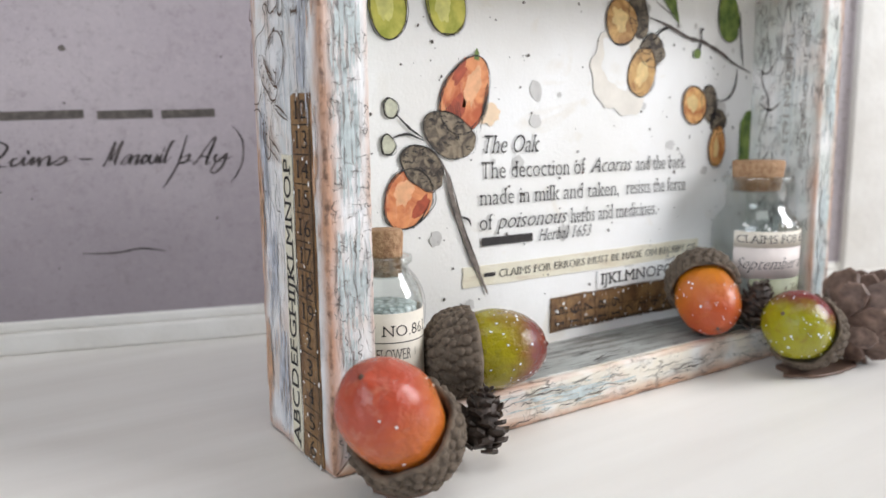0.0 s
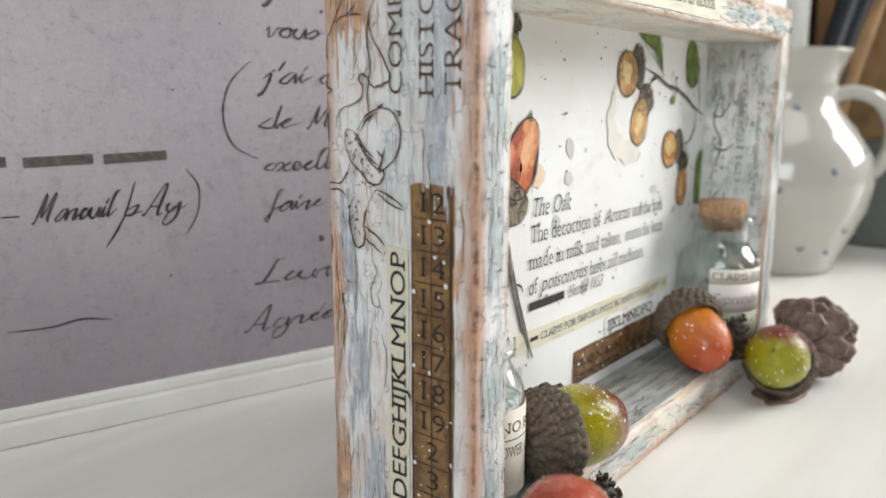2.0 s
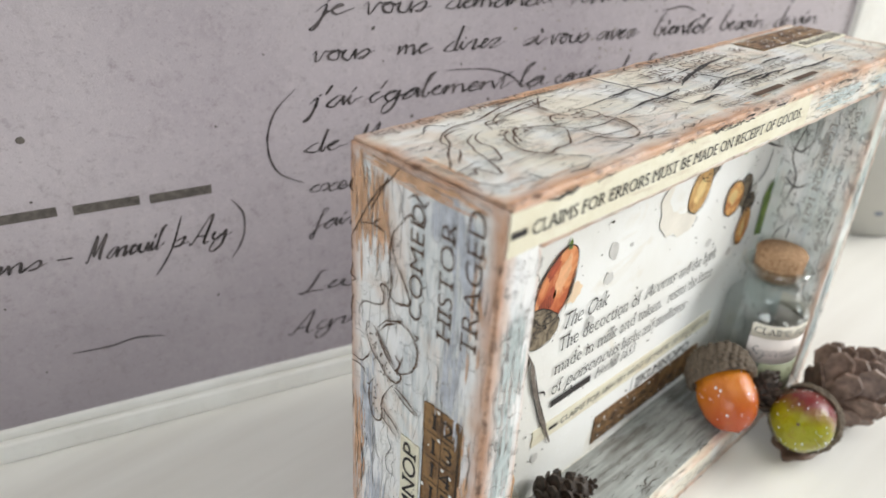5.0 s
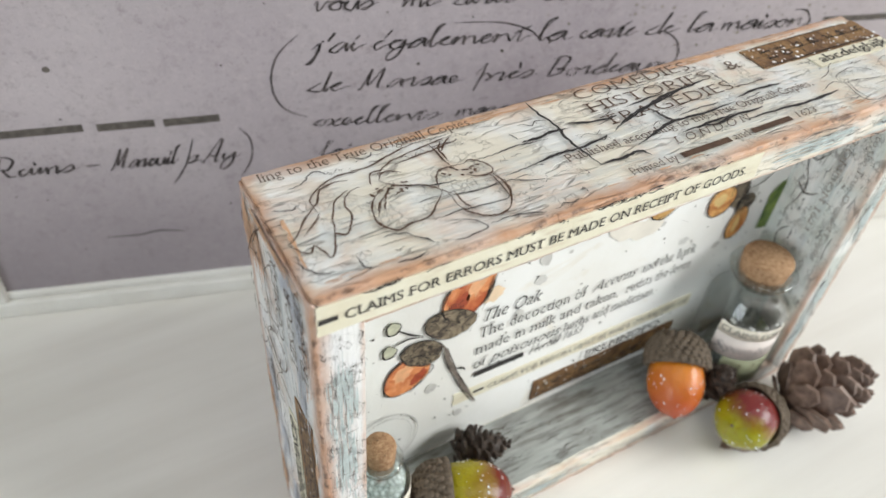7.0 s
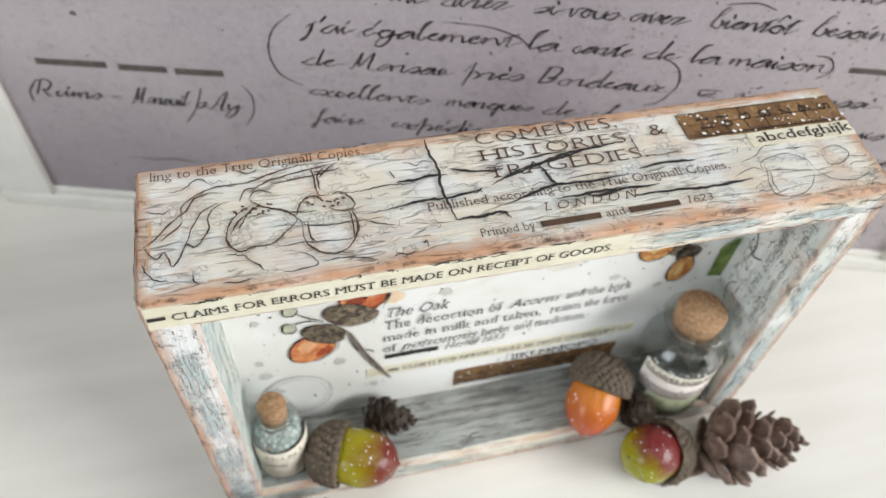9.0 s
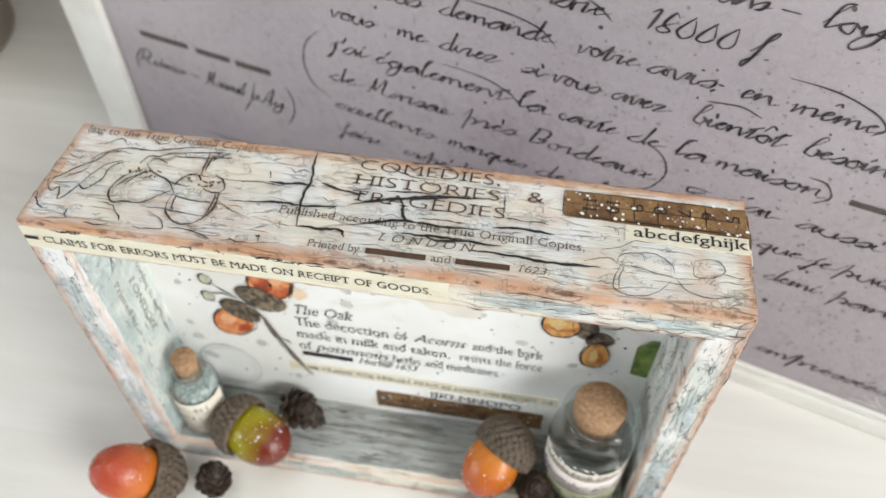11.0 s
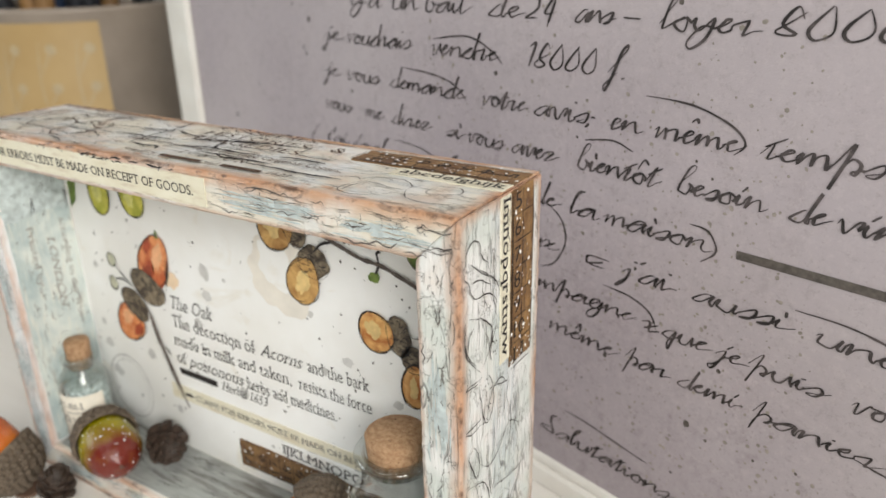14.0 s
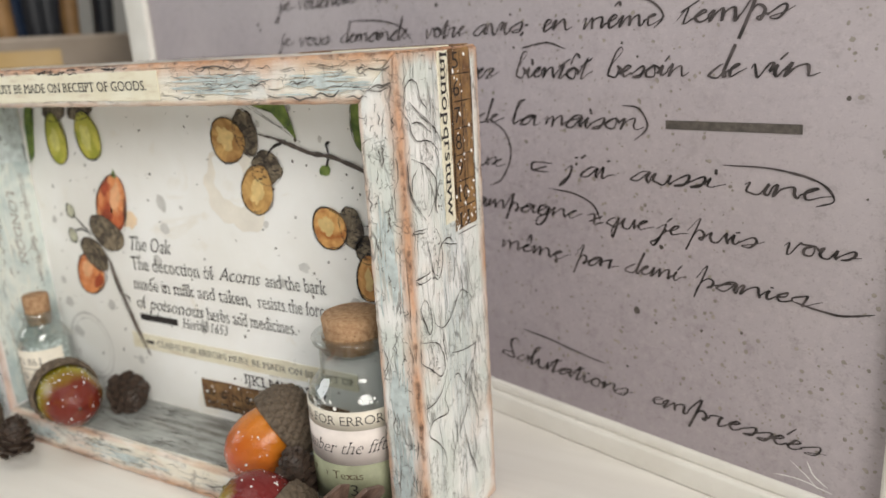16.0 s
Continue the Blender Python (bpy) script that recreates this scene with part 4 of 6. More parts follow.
pen(TOP, [[(20, 17.4), (17.5, 16), (15.5, 13.9), (14.6, 11), (14.8, 9.2), (16.5, 7.3), (18.7, 7.8), (21.5, 7.9), (23.4, 9.3), (25.5, 11.3), (26.7, 13)], [(20.6, 17.1), (18.2, 15), (16.4, 13.3), (15.2, 10.9)], [(20.2, 16.6), (18.8, 15.6), (17.4, 13.4), (16.7, 12)], [(18.7, 18.3), (19.7, 19.8), (21.2, 19.8), (22.7, 18.8)], [(18.7, 18.3), (20, 16.8), (22.2, 15.5), (24.5, 14.7), (26.2, 12.7), (27.4, 11.2)], [(26.9, 11.3), (27, 8), (27.9, 6.1), (29.8, 4.5), (32, 4.1), (34, 5.1), (35.6, 7.6), (36, 10.6), (35.8, 13.2)], [(27.9, 11.5), (28, 8.4), (28.7, 7.1)], [(35, 12.7), (35.3, 10.1), (35, 6.5)]],
    ink_brown, box, "acorn_sketch", 0.36, 0.42, shake=0.09)
pen(TOP, [[(35.5, 13), (36, 10.4), (36, 7.9)], [(32.4, 16.7), (34, 17.2), (35.5, 15.8), (36.2, 14.1), (35.5, 13), (33.3, 13), (31.6, 14.2)], [(26.2, 13.1), (27, 15.5), (28, 16.6), (29.5, 17), (32.4, 16.7)]],
    ink_brown, box, "acorn_sketch", 0.36, 0.42, shake=0.09)
dots = [filled(outline(random.choice((19.4, 31.2)) + random.uniform(-3.4, 3.4), 15.6 + random.uniform(-1.5, 1.3), 0.22, 0.34, random.uniform(0, 90), 0, 6)) for _ in range(40)]
tagged(mesh_object("ink_dots", *stacked(TOP, dots, 0.36), ink_brown, box, smooth=False), kind="stuff")
pen(TOP, [[(33.9, 16.8), (37.8, 16.7), (41.9, 17.1), (45.9, 16.9), (48.9, 16.7)], [(37, 11.4), (40.9, 11.6), (44.9, 12.1), (48.9, 12.3)], [(26.9, 11.1), (31, 10.1), (36.8, 10.7)], [(22.3, 7.1), (26.9, 7.2), (32.4, 6.6), (35.7, 7)], [(13.8, 7), (16.8, 6.4), (18.9, 4.3), (20.1, 2.9)], [(8.9, 5.1), (9.2, 2.8), (10, 2.1)], [(22.7, 1.9), (26.3, 2), (28.6, 2.7), (26.6, 5.1), (24.4, 5.8)], [(29.1, 2.9), (32.8, 3), (36.3, 2.1), (38.1, 1.5)], [(36.8, 10.5), (39.4, 9), (42.2, 8.2)], [(2, 18.5), (4.3, 17.6), (5.7, 18.2)], [(1.1, 7.8), (2.2, 5.3), (3.7, 3.9), (5.4, 3.6)], [(22.2, 15.5), (25.8, 14), (29.6, 13.6)]],
    ink, box, "paint_split", 0.36, 0.3, shake=0.15)
pen(TOP, [[(43.5, 20.5), (44, 18.6)], [(13.4, 1.5), (16.5, 1.4), (18.3, 2)], [(5.7, 22), (8.5, 22.8), (10.5, 24.5), (12.8, 22.7)], [(16.4, 26.1), (19.1, 24.2), (20.7, 25.3)], [(65.1, 26.1), (68, 24.7), (72, 23.3), (76.6, 23.6)], [(74, 12.8), (78.4, 13.1), (83.9, 13.1)], [(89.6, 21.7), (89.9, 18.3), (89.9, 16.4)]],
    ink, box, "paint_split", 0.36, 0.3, shake=0.15)
pen(TOP, [[(51.2, 27), (51.4, 23.3), (52.1, 19.6), (51.7, 15.5), (52.1, 10.8), (52.6, 7.5)], [(52.5, 7.2), (56.8, 7.3), (60.8, 7.5), (61.9, 6)], [(54.1, 19), (57.5, 17.9), (61.5, 17.2), (63.7, 17.5)], [(60.6, 13.9), (65.4, 16.1), (71.3, 17.6), (76.1, 18.9), (83, 19.5), (87.8, 20.2)], [(61.8, 14.4), (67.7, 16.5), (73.5, 17.9), (79.5, 19)], [(61.8, 9), (67, 10.7), (72.1, 11.8), (79, 11.6), (86.8, 11.9)], [(44, 17.6), (47, 17.5), (50.2, 17.9), (53.3, 17.7)], [(42.9, 11.9), (48, 12.5), (53, 12.3), (58.3, 13.2)], [(71, 8.6), (76.9, 8.8), (83.4, 9)], [(84.7, 6.7), (91.3, 6.8), (97.7, 6.3), (104.5, 6.5), (108.1, 6.8)]],
    ink, box, "black_mark", 0.38, 0.72, shake=0.15)
pen(TOP, [[(88.3, 13), (94.1, 13.4), (99.7, 13.1)], [(70.8, 16.2), (71.3, 13.6), (72.1, 11.8)]],
    ink, box, "black_mark", 0.38, 0.72, shake=0.15)
pen(TOP, [[(112, 8.7), (110.8, 5.3), (110.7, 2.6), (112.8, 1.5), (115.7, 1.6), (118.4, 3.2), (120.4, 5.7)], [(112.5, 8), (111.5, 4.8), (111.6, 2.5)], [(111.1, 8.1), (111.7, 10.2), (114.5, 11.2), (118.2, 11.3), (120.7, 9.3), (121.1, 7)], [(111.3, 8), (114.6, 7.9), (117.6, 7.1), (120.8, 6.8)], [(105.2, 7.8), (109.4, 9.2), (111.1, 8.1)], [(121.1, 7), (123, 4.1), (127.1, 3), (130.6, 3.8)], [(124.6, 10.9), (128.2, 11.8), (129.9, 9.6), (127.3, 7.4), (124.5, 7.6), (124.6, 10.9)], [(107.9, 10.9), (111.4, 12), (114.2, 14), (117.8, 13.9)]],
    ink_soft, box, "acorn_sketch", 0.36, 0.26, shake=0.09)
# left face
pen(LEFT, [[(17.4, 93.2), (18.8, 91.5), (21.8, 88.4), (23.9, 85.5), (25.9, 82.2), (27.4, 79.5), (27.6, 77.3)], [(19.6, 91.1), (21.8, 87.6), (23.6, 84.8)], [(25.9, 82.2), (22.8, 83.3), (21.2, 84.7)], [(22.8, 83.1), (20.2, 82.9)], [(17.2, 88), (16.5, 86.2), (18.1, 84.1), (18.8, 82.1), (18, 79.5), (16.5, 77.4), (15.2, 75.2), (14.8, 74.1), (16.3, 73.3), (17.9, 72.9), (19, 73.7), (19.3, 74.4), (20.4, 74.8), (21, 74.1), (20.3, 73.2), (20.5, 71.5), (22.2, 70.6), (24.4, 70), (25.6, 68.7), (25.8, 67.2)], [(18.8, 83.3), (19.2, 79.4), (18.7, 75.5), (19.3, 72.1), (19, 67.6)], [(16.5, 86.2), (15.2, 87.4), (13.3, 86.8), (12.4, 88.3)]],
    ink_brown, box, "twig_sketch", 0.36, 0.36, shake=0.09)
pen(LEFT, [[(15.8, 89.5), (14.4, 90.3), (12.9, 89.4), (12, 90.5)], [(27.6, 58.9), (26.7, 58.9), (25.2, 59), (23.8, 60.5), (23.2, 62)], [(27.6, 57.8), (26.1, 58), (24.7, 57.6), (23.8, 56.5)], [(27.2, 75), (27.6, 73.2), (26.7, 72.7), (27.6, 72.1)], [(27, 70), (27.6, 68), (27.5, 65.9), (27.6, 65.1)], [(17.6, 58.5), (15.4, 57.8), (12.2, 56.2)], [(17.6, 57.9), (14.9, 56.6), (12.5, 55.9)], [(20.3, 52.9), (18, 51.7), (16.3, 50.4)], [(20.8, 51.3), (18.5, 50.2), (16.8, 49.1)], [(27.2, 88.7), (27.6, 87.1), (27, 86.4)]],
    ink_brown, box, "twig_sketch", 0.36, 0.36, shake=0.09)
pen(LEFT, [[(21.6, 66.7), (19.9, 68.7), (17.3, 70), (14.7, 69.7), (13.3, 67.9), (13.1, 65.5), (14, 63.3), (15.8, 61.8), (17.6, 60.9)], [(20.9, 66.7), (19.6, 68.3), (17.7, 69.5)], [(14, 69.8), (13, 69.4), (13.6, 68.8)], [(17.5, 70.2), (16.1, 70.6)], [(22.7, 66.9), (23.8, 66.7), (24.1, 65.3), (23.6, 63.7), (22.6, 62.1), (20.9, 60.8), (19.3, 59.4), (17.6, 59.2), (16.5, 60.1), (16.3, 61.2), (17.7, 61.5), (19.1, 62.5), (20.4, 63.9), (21.3, 65.9), (22.7, 66.9)], [(22.1, 66.8), (20.9, 64.7), (19.3, 63.1), (17.3, 62)], [(21.6, 66.5), (20.2, 64.4), (18.4, 63.1)]],
    ink_brown, box, "acorn_sketch", 0.36, 0.38, shake=0.09)
pen(LEFT, [[(18.3, 58.1), (19.7, 55.7), (20.5, 53.3), (20.3, 51.5), (20.8, 49.9), (22.3, 49.7), (23.1, 51.6), (23.5, 53.8), (23.2, 55.7), (22.3, 57.3)], [(17.7, 64.1), (16.6, 63.1), (17.1, 61.7)], [(16.1, 64.5), (16.6, 62.6), (17.6, 61.4)]],
    ink_brown, box, "acorn_sketch", 0.36, 0.38, shake=0.09)
pen(LEFT, [[(19.1, 50.5), (18.8, 47.8), (18.1, 46.1), (19.2, 43.4), (18.7, 41.1), (16.9, 40.8), (17.2, 38.8)], [(24.9, 45.8), (24.3, 44.1), (23.5, 43.9)], [(26.7, 47.2), (26.1, 41.5), (26.8, 35.2)], [(25.5, 43.7), (25.1, 37.8), (25.9, 31.4)], [(22.6, 50.4), (22.3, 44.7), (22.7, 39.7)], [(8, 63), (7.5, 59.9), (7.7, 56.4)], [(7.9, 90.1), (7.5, 87.3), (7.7, 84.5)], [(9.2, 67.6), (8.7, 65.3), (9, 62.8)], [(17.1, 36.9), (16.2, 33.3), (16.6, 28)]],
    ink, box, "paint_split", 0.36, 0.2, shake=0.15)
dots = [filled(outline(u + random.uniform(-1.2, 1.2), v + random.uniform(-1.8, 1.8), 0.15, 0.21, 0, 0, 6)) for u, v in ((22.7, 64.7), (21.5, 62.4), (19.8, 61), (18.2, 60.1), (22.6, 55), (22, 52.4)) for _ in range(8)]
tagged(mesh_object("ink_dots", *stacked(LEFT, dots, 0.36), ink_brown, box, smooth=False), kind="stuff")
# right face
pen(RIGHT, [[(0.9, 86), (0.9, 84.2), (2.2, 83), (2.8, 81.2), (4.4, 79.6), (8, 79.1), (10.3, 77.7), (11.5, 76.1)], [(0.9, 86), (1.3, 86.4), (1.5, 88), (3.4, 89.4), (5.5, 88.5), (6.1, 86.2), (8.1, 84.2), (9, 82.2)], [(2.6, 86.1), (5.8, 83.5), (8.7, 81.8)], [(4.2, 85.1), (7.9, 82.6), (11, 80.1), (12.3, 77.9)], [(3, 82.7), (5.6, 82.3), (9.1, 80.3)], [(0.9, 64.4), (1.5, 64.9), (5.6, 64.6)], [(0.9, 64.7), (2.4, 64.4), (5.1, 64)], [(0.9, 56.4), (3, 55.5), (6, 55.7)], [(1.4, 56.8), (3.8, 56.6), (6.1, 56.9)], [(0.9, 56.7), (2.6, 56.7), (5.3, 56.5)]],
    sketch_ink, box, "leaf_sketch", 0.36, 0.27, shake=0.09)
pen(RIGHT, [[(1.3, 76.8), (0.9, 75.7), (0.9, 73.3), (1.4, 70.8), (3.7, 67.9), (5.7, 66)], [(2.2, 76.9), (5.7, 75.6), (9.1, 73.1), (9.9, 71), (8.5, 68.3), (6.4, 66.3)], [(3.8, 75), (2.1, 73.5), (1.8, 71.2)], [(1.6, 76.3), (0.9, 73.7), (1.9, 70.5), (4.4, 67.7)], [(11, 72), (9.7, 69.6), (9.1, 67.7), (9.7, 66.1)], [(6.2, 65.4), (5.4, 63.1), (6.1, 59.9), (6.6, 57.2), (7.9, 54.8), (9.6, 55.8), (10.4, 58.7), (9.8, 62), (8.6, 63.8)], [(3.3, 52.6), (1.9, 51.1), (3.1, 48.1), (4.3, 45.8), (5.3, 47.2), (4.9, 50.5), (3.3, 52.6)]],
    sketch_ink, box, "acorn_sketch", 0.36, 0.28, shake=0.09)
pen(RIGHT, [[(0.9, 45.3), (5.5, 43.9), (7.9, 41.9), (9, 38.1), (7.3, 36.6), (4.3, 39), (1.2, 41.4), (0.9, 41)], [(1.1, 44.7), (0.9, 43), (0.9, 41.4)]],
    sketch_ink, box, "acorn_sketch", 0.36, 0.28, shake=0.09)
pen(RIGHT, [[(5.9, 47.5), (8.8, 45.4), (12.1, 46.4), (14.6, 48.8), (17, 50), (21.3, 46.8)], [(8.8, 45.4), (9, 42), (10, 38.2)], [(11.7, 39.3), (16.8, 38), (21.6, 37.6)], [(9.9, 37.2), (7.4, 33.8), (4.1, 32.5), (0.9, 32.7)], [(10.7, 34.5), (8.2, 32.2), (8.9, 28.5), (3.7, 29.3), (2, 27.4), (5.1, 24), (7.4, 19.8), (6.1, 14.5)], [(23.3, 42.3), (21.6, 38.2), (20, 34.1), (18.3, 30), (20.7, 23.9), (20.9, 18.8)], [(21.4, 35.9), (18.2, 33.6), (14.8, 30.4)], [(18.1, 27.6), (14, 23.5), (10.1, 19.5)], [(15, 21.8), (16.8, 15.9), (19.9, 9)], [(15.6, 31.2), (13.6, 34.4), (11.8, 34.3)]],
    sketch_ink, box, "root_sketch", 0.36, 0.27, shake=0.09)
pen(RIGHT, [[(7.9, 54.8), (9.7, 59.9), (12.8, 61.2), (14.7, 59.8)], [(11, 60.6), (13.7, 59.7), (16, 59.3)], [(14.5, 58.1), (14.5, 54.3), (13.7, 52.4)], [(16.8, 54.7), (17.1, 49.1), (16.2, 44.9)], [(10.7, 52.3), (10.9, 49), (9.8, 46.7)]],
    sketch_ink, box, "root_sketch", 0.36, 0.27, shake=0.09)
dots = [filled(outline(u + random.uniform(-1.2, 1.2), v + random.uniform(-1.8, 1.8), 0.15, 0.21, 0, 0, 6)) for u, v in ((10.6, 70.8), (9.9, 68), (8.4, 62.3), (8.8, 59.2), (7.7, 56.4), (5.3, 42.4), (6, 39.9)) for _ in range(6)]
tagged(mesh_object("ink_dots", *stacked(RIGHT, dots, 0.36), sketch_ink, box, smooth=False), kind="stuff")
# inner walls
words("to the True Originall Copies", INNER_RIGHT, (4.5, 80), (4.5, 44), 1.5, ink_faint, box)
words("LONDON 1623", INNER_RIGHT, (9.2, 76), (9.2, 50), 1.6, ink_faint, box)
pen(INNER_RIGHT, [[(14, 74), (15.6, 66), (13.4, 60), (15, 52)], [(12, 70), (14, 67), (16.6, 68)], [(10, 60), (13, 58), (16, 60)], [(12.6, 48), (14.8, 44), (13, 38)]], ink_soft, box, "twig_sketch", 0.36, 0.4)
n = Nodes("turquoise_wash")
g = n.noise(1100, n.scaled((1, 1, 0.12)), 5, 0.6)
c = n.mix(n.step(n.noise(85, detail=4, distort=0.6), 0.38, 0.62), (0.42, 0.50, 0.50), (0.66, 0.70, 0.66))
c = n.mix(n.math("MULTIPLY", n.step(g, 0.52, 0.66), 0.55), c, (0.74, 0.71, 0.62))
c = n.mix(n.math("MULTIPLY", n.step(n.noise(420, n.scaled((1, 1, 0.3)), 5, 0.7), 0.58, 0.70), 0.6), c, (0.20, 0.17, 0.14))
turquoise = n.done(c, 0.55, g, 0.0003)
strip(INNER_LEFT, 1.4, 18.2, 8.6, 85.6, turquoise, box, "washed_lining", "pale turquoise washed lining with brown wear", 0.14, 0.5, 17.0)
strip(INNER_LEFT, 1.2, 17.8, 70.6, 85.4, blue_stain, box, "blue_paint_patch", seed=21, rag=1.4, lift=0.2)
words("LONDON", INNER_LEFT, (10.6, 64), (10.6, 44), 2.0, ink_faint, box, 0.3)
words("Printed by", INNER_LEFT, (6.0, 68), (6.0, 52), 1.7, ink_faint, box)
words("according to the True", INNER_LEFT, (14.6, 68), (14.6, 40), 1.7, ink_faint, box)

# painted patches
for face, spots, mat in ((FRONT, ((99, 90, 9, 2.2), (121, 89.6, 6, 2.0), (4, 70, 2.6, 10), (4, 52, 2.4, 9), (4.2, 30, 2.8, 10), (4, 14, 2.4, 8), (131, 60, 2.6, 7), (131, 20, 2.4, 8), (48, 4.2, 12, 2.4), (20, 4, 7, 2.2), (131, 35, 2, 5)), blue_stain),
                         (LEFT, ((2.2, 78, 1.8, 10), (25.8, 86, 1.8, 6), (14, 92, 9, 1.4), (26, 42, 1.5, 10), (2.4, 48, 1.6, 12), (26, 12, 1.6, 9), (22, 84, 3.0, 6)), rust_stain),
                         (LEFT, ((6.6, 66, 2.6, 12), (22, 30, 2.6, 14), (5.0, 85, 2.4, 6), (24, 50, 2.2, 9), (19, 12, 2.2, 9), (9, 90, 3.0, 3.2)), lavender_stain),
                         (TOP, ((58, 1.8, 30, 1.1), (108, 1.8, 14, 1.1), (9, 2, 7, 1.2), (2, 14, 1.3, 8), (90, 26.6, 26, 1.0), (36, 26.4, 12, 1.2)), rust_stain)):
    for k, (u, v, a, b) in enumerate(spots):
        lines = []
        r = random.Random(k + 60)
        flat = a > b
        for _ in range(60):
            cu, cv = u + r.gauss(0, a * 0.5), v + r.gauss(0, b * 0.45)
            if (flat and abs(cv - v) > b) or (not flat and abs(cu - u) > a):
                continue
            n = r.uniform(1.0, 4.0)
            if face is not FRONT and (min(cu, cv) < n + 0.6 or (flat and cu + n > 134) or (not flat and cv + n > 93.4)):
                continue
            p = [(cu - n, cv), (cu, cv + r.gauss(0, 0.12)), (cu + n, cv)] if flat else [(cu, cv - n), (cu + r.gauss(0, 0.12), cv), (cu, cv + n)]
            lines.append(ribbon(p, r.uniform(0.12, 0.55), False, True, 3, 0.03, r))
        tagged(mesh_object("brushed_paint", *stacked(face, lines, 0.24), mat, box, smooth=False), kind="stuff")

grey_wash = plain("grey_wash", (0.29, 0.295, 0.285), 0.6, 0.35, 400)
lines, r = [], random.Random(77)
for _ in range(160):
    cu, cv, n = r.uniform(12, 123), r.uniform(1.5, 18), r.uniform(1.0, 5.0)
    if noise.noise(Vector((cu * 0.05, cv * 0.12, 3.0))) < -0.25:
        continue
    lines.append(ribbon([(cu - n, cv), (cu, cv + r.gauss(0, 0.2)), (cu + n, cv)], r.uniform(0.15, 0.7), False, True, 3, 0.03, r))
tagged(mesh_object("brushed_paint", *stacked(FLOOR, lines, 0.2), grey_wash, box, smooth=False), kind="stuff")

# ---- painted acorns on the back panel ----
def wash(pts, mat, name, lift=0.26, ring=None, w=0.22):
    mesh_object(name, *on(PANEL, filled(pts), lift), mat, box, smooth=False)
    if ring:
        pen(PANEL, [pts[::3]], ring, box, "ink_outline", lift + 0.1, w, closed=True)
        pen(PANEL, [[(u + 0.25, v - 0.1) for u, v in pts[::4]]], ring, box, "ink_outline", lift + 0.1, w * 0.6, closed=True)


wash(outline(80, 66, 9, 9.5, 20, 0, 40, 0.35, 3), stain, "tea_stain", 0.22)
wash(outline(79, 68, 4.5, 6, 30, 0, 40, 0.3, 5), paper, "tea_stain", 0.24)
wash(outline(43.8, 57, 2.4, 2.2, 0, 0, 30, 0.4, 8), plain("orange_halo", (0.86, 0.66, 0.46), 0.6, 0.05), "paint_halo", 0.24)
wash(outline(38.3, 60.8, 5.2, 7.9, -27, 0.16, 42, 0.03, 1), orange_wash, "painted_nut", 0.26, ink)
wash(outline(25.0, 41.4, 5.0, 5.9, -38, -0.12, 42, 0.04, 2), orange_wash, "painted_nut", 0.26, ink)
wash(outline(34.3, 53.0, 6.3, 4.1, -24, -0.1, 42, 0.10, 3), olive_wash, "painted_cup", 0.30, ink)
wash(outline(28.4, 47.2, 5.4, 3.6, -38, 0.1, 42, 0.12, 4), olive_wash, "painted_cup", 0.30, ink)
wash([(40.2, 67.4), (41.4, 67.2), (41.4, 68.6), (40.9, 69.6), (40.3, 68.4)], leaf_wash, "painted_tip", 0.3)
for u, v in ((21.6, 58.2), (20.9, 51.6)):
    wash(outline(u, v, 1.5, 1.9, 20, 0.2, 20, 0.2, u), plain("pale_bud", (0.55, 0.55, 0.42), 0.6, 0.2), "painted_bud", 0.28, ink, 0.35)
pen(PANEL, [[(22.8, 57), (25.4, 54.6), (28.4, 52.6)], [(22, 52.8), (25, 53.4), (28.6, 52.2)]], ink, box, "painted_stalk", 0.36, 0.6)
pen(PANEL, [[(31.8, 49), (33.8, 45.5), (34.8, 41), (36.8, 36), (38.8, 31), (41, 26), (43.2, 21.2)]], plain("twig_wash", (0.17, 0.14, 0.12), 0.6, 0.5, 900), box, "painted_twig", 0.38, 1.5)
pen(PANEL, [[(33.4, 44), (35.2, 38), (38, 30.6), (42.4, 21.4)], [(34.2, 46), (35.8, 40.6), (38.2, 33.4), (40.4, 28.6)]], ink, box, "painted_twig", 0.42, 0.28)
pen(PANEL, [[(36.8, 37.4), (38.6, 36.6), (39.2, 35.4)]], ink, box, "painted_twig", 0.42, 0.7)
hatch = []
for k in range(9):
    hatch.append([(41.4 + k * 0.22, 53.5 + k * 0.5), (42.0 + k * 0.2, 57 + k * 0.5), (42.4 + k * 0.1, 60 + k * 0.4)])
for k in range(7):
    hatch.append([(30.2 - k * 0.3, 41.5 - k * 0.55), (28.6 - k * 0.3, 38.8 - k * 0.4), (27 - k * 0.3, 37 - k * 0.2)])
    hatch.append([(33.4 + k * 0.5, 59 + k * 0.1), (34.0 + k * 0.5, 56.8 - k * 0.1)])
pen(PANEL, hatch, ink, box, "ink_hatching", 0.40, 0.13, kind="stuff")
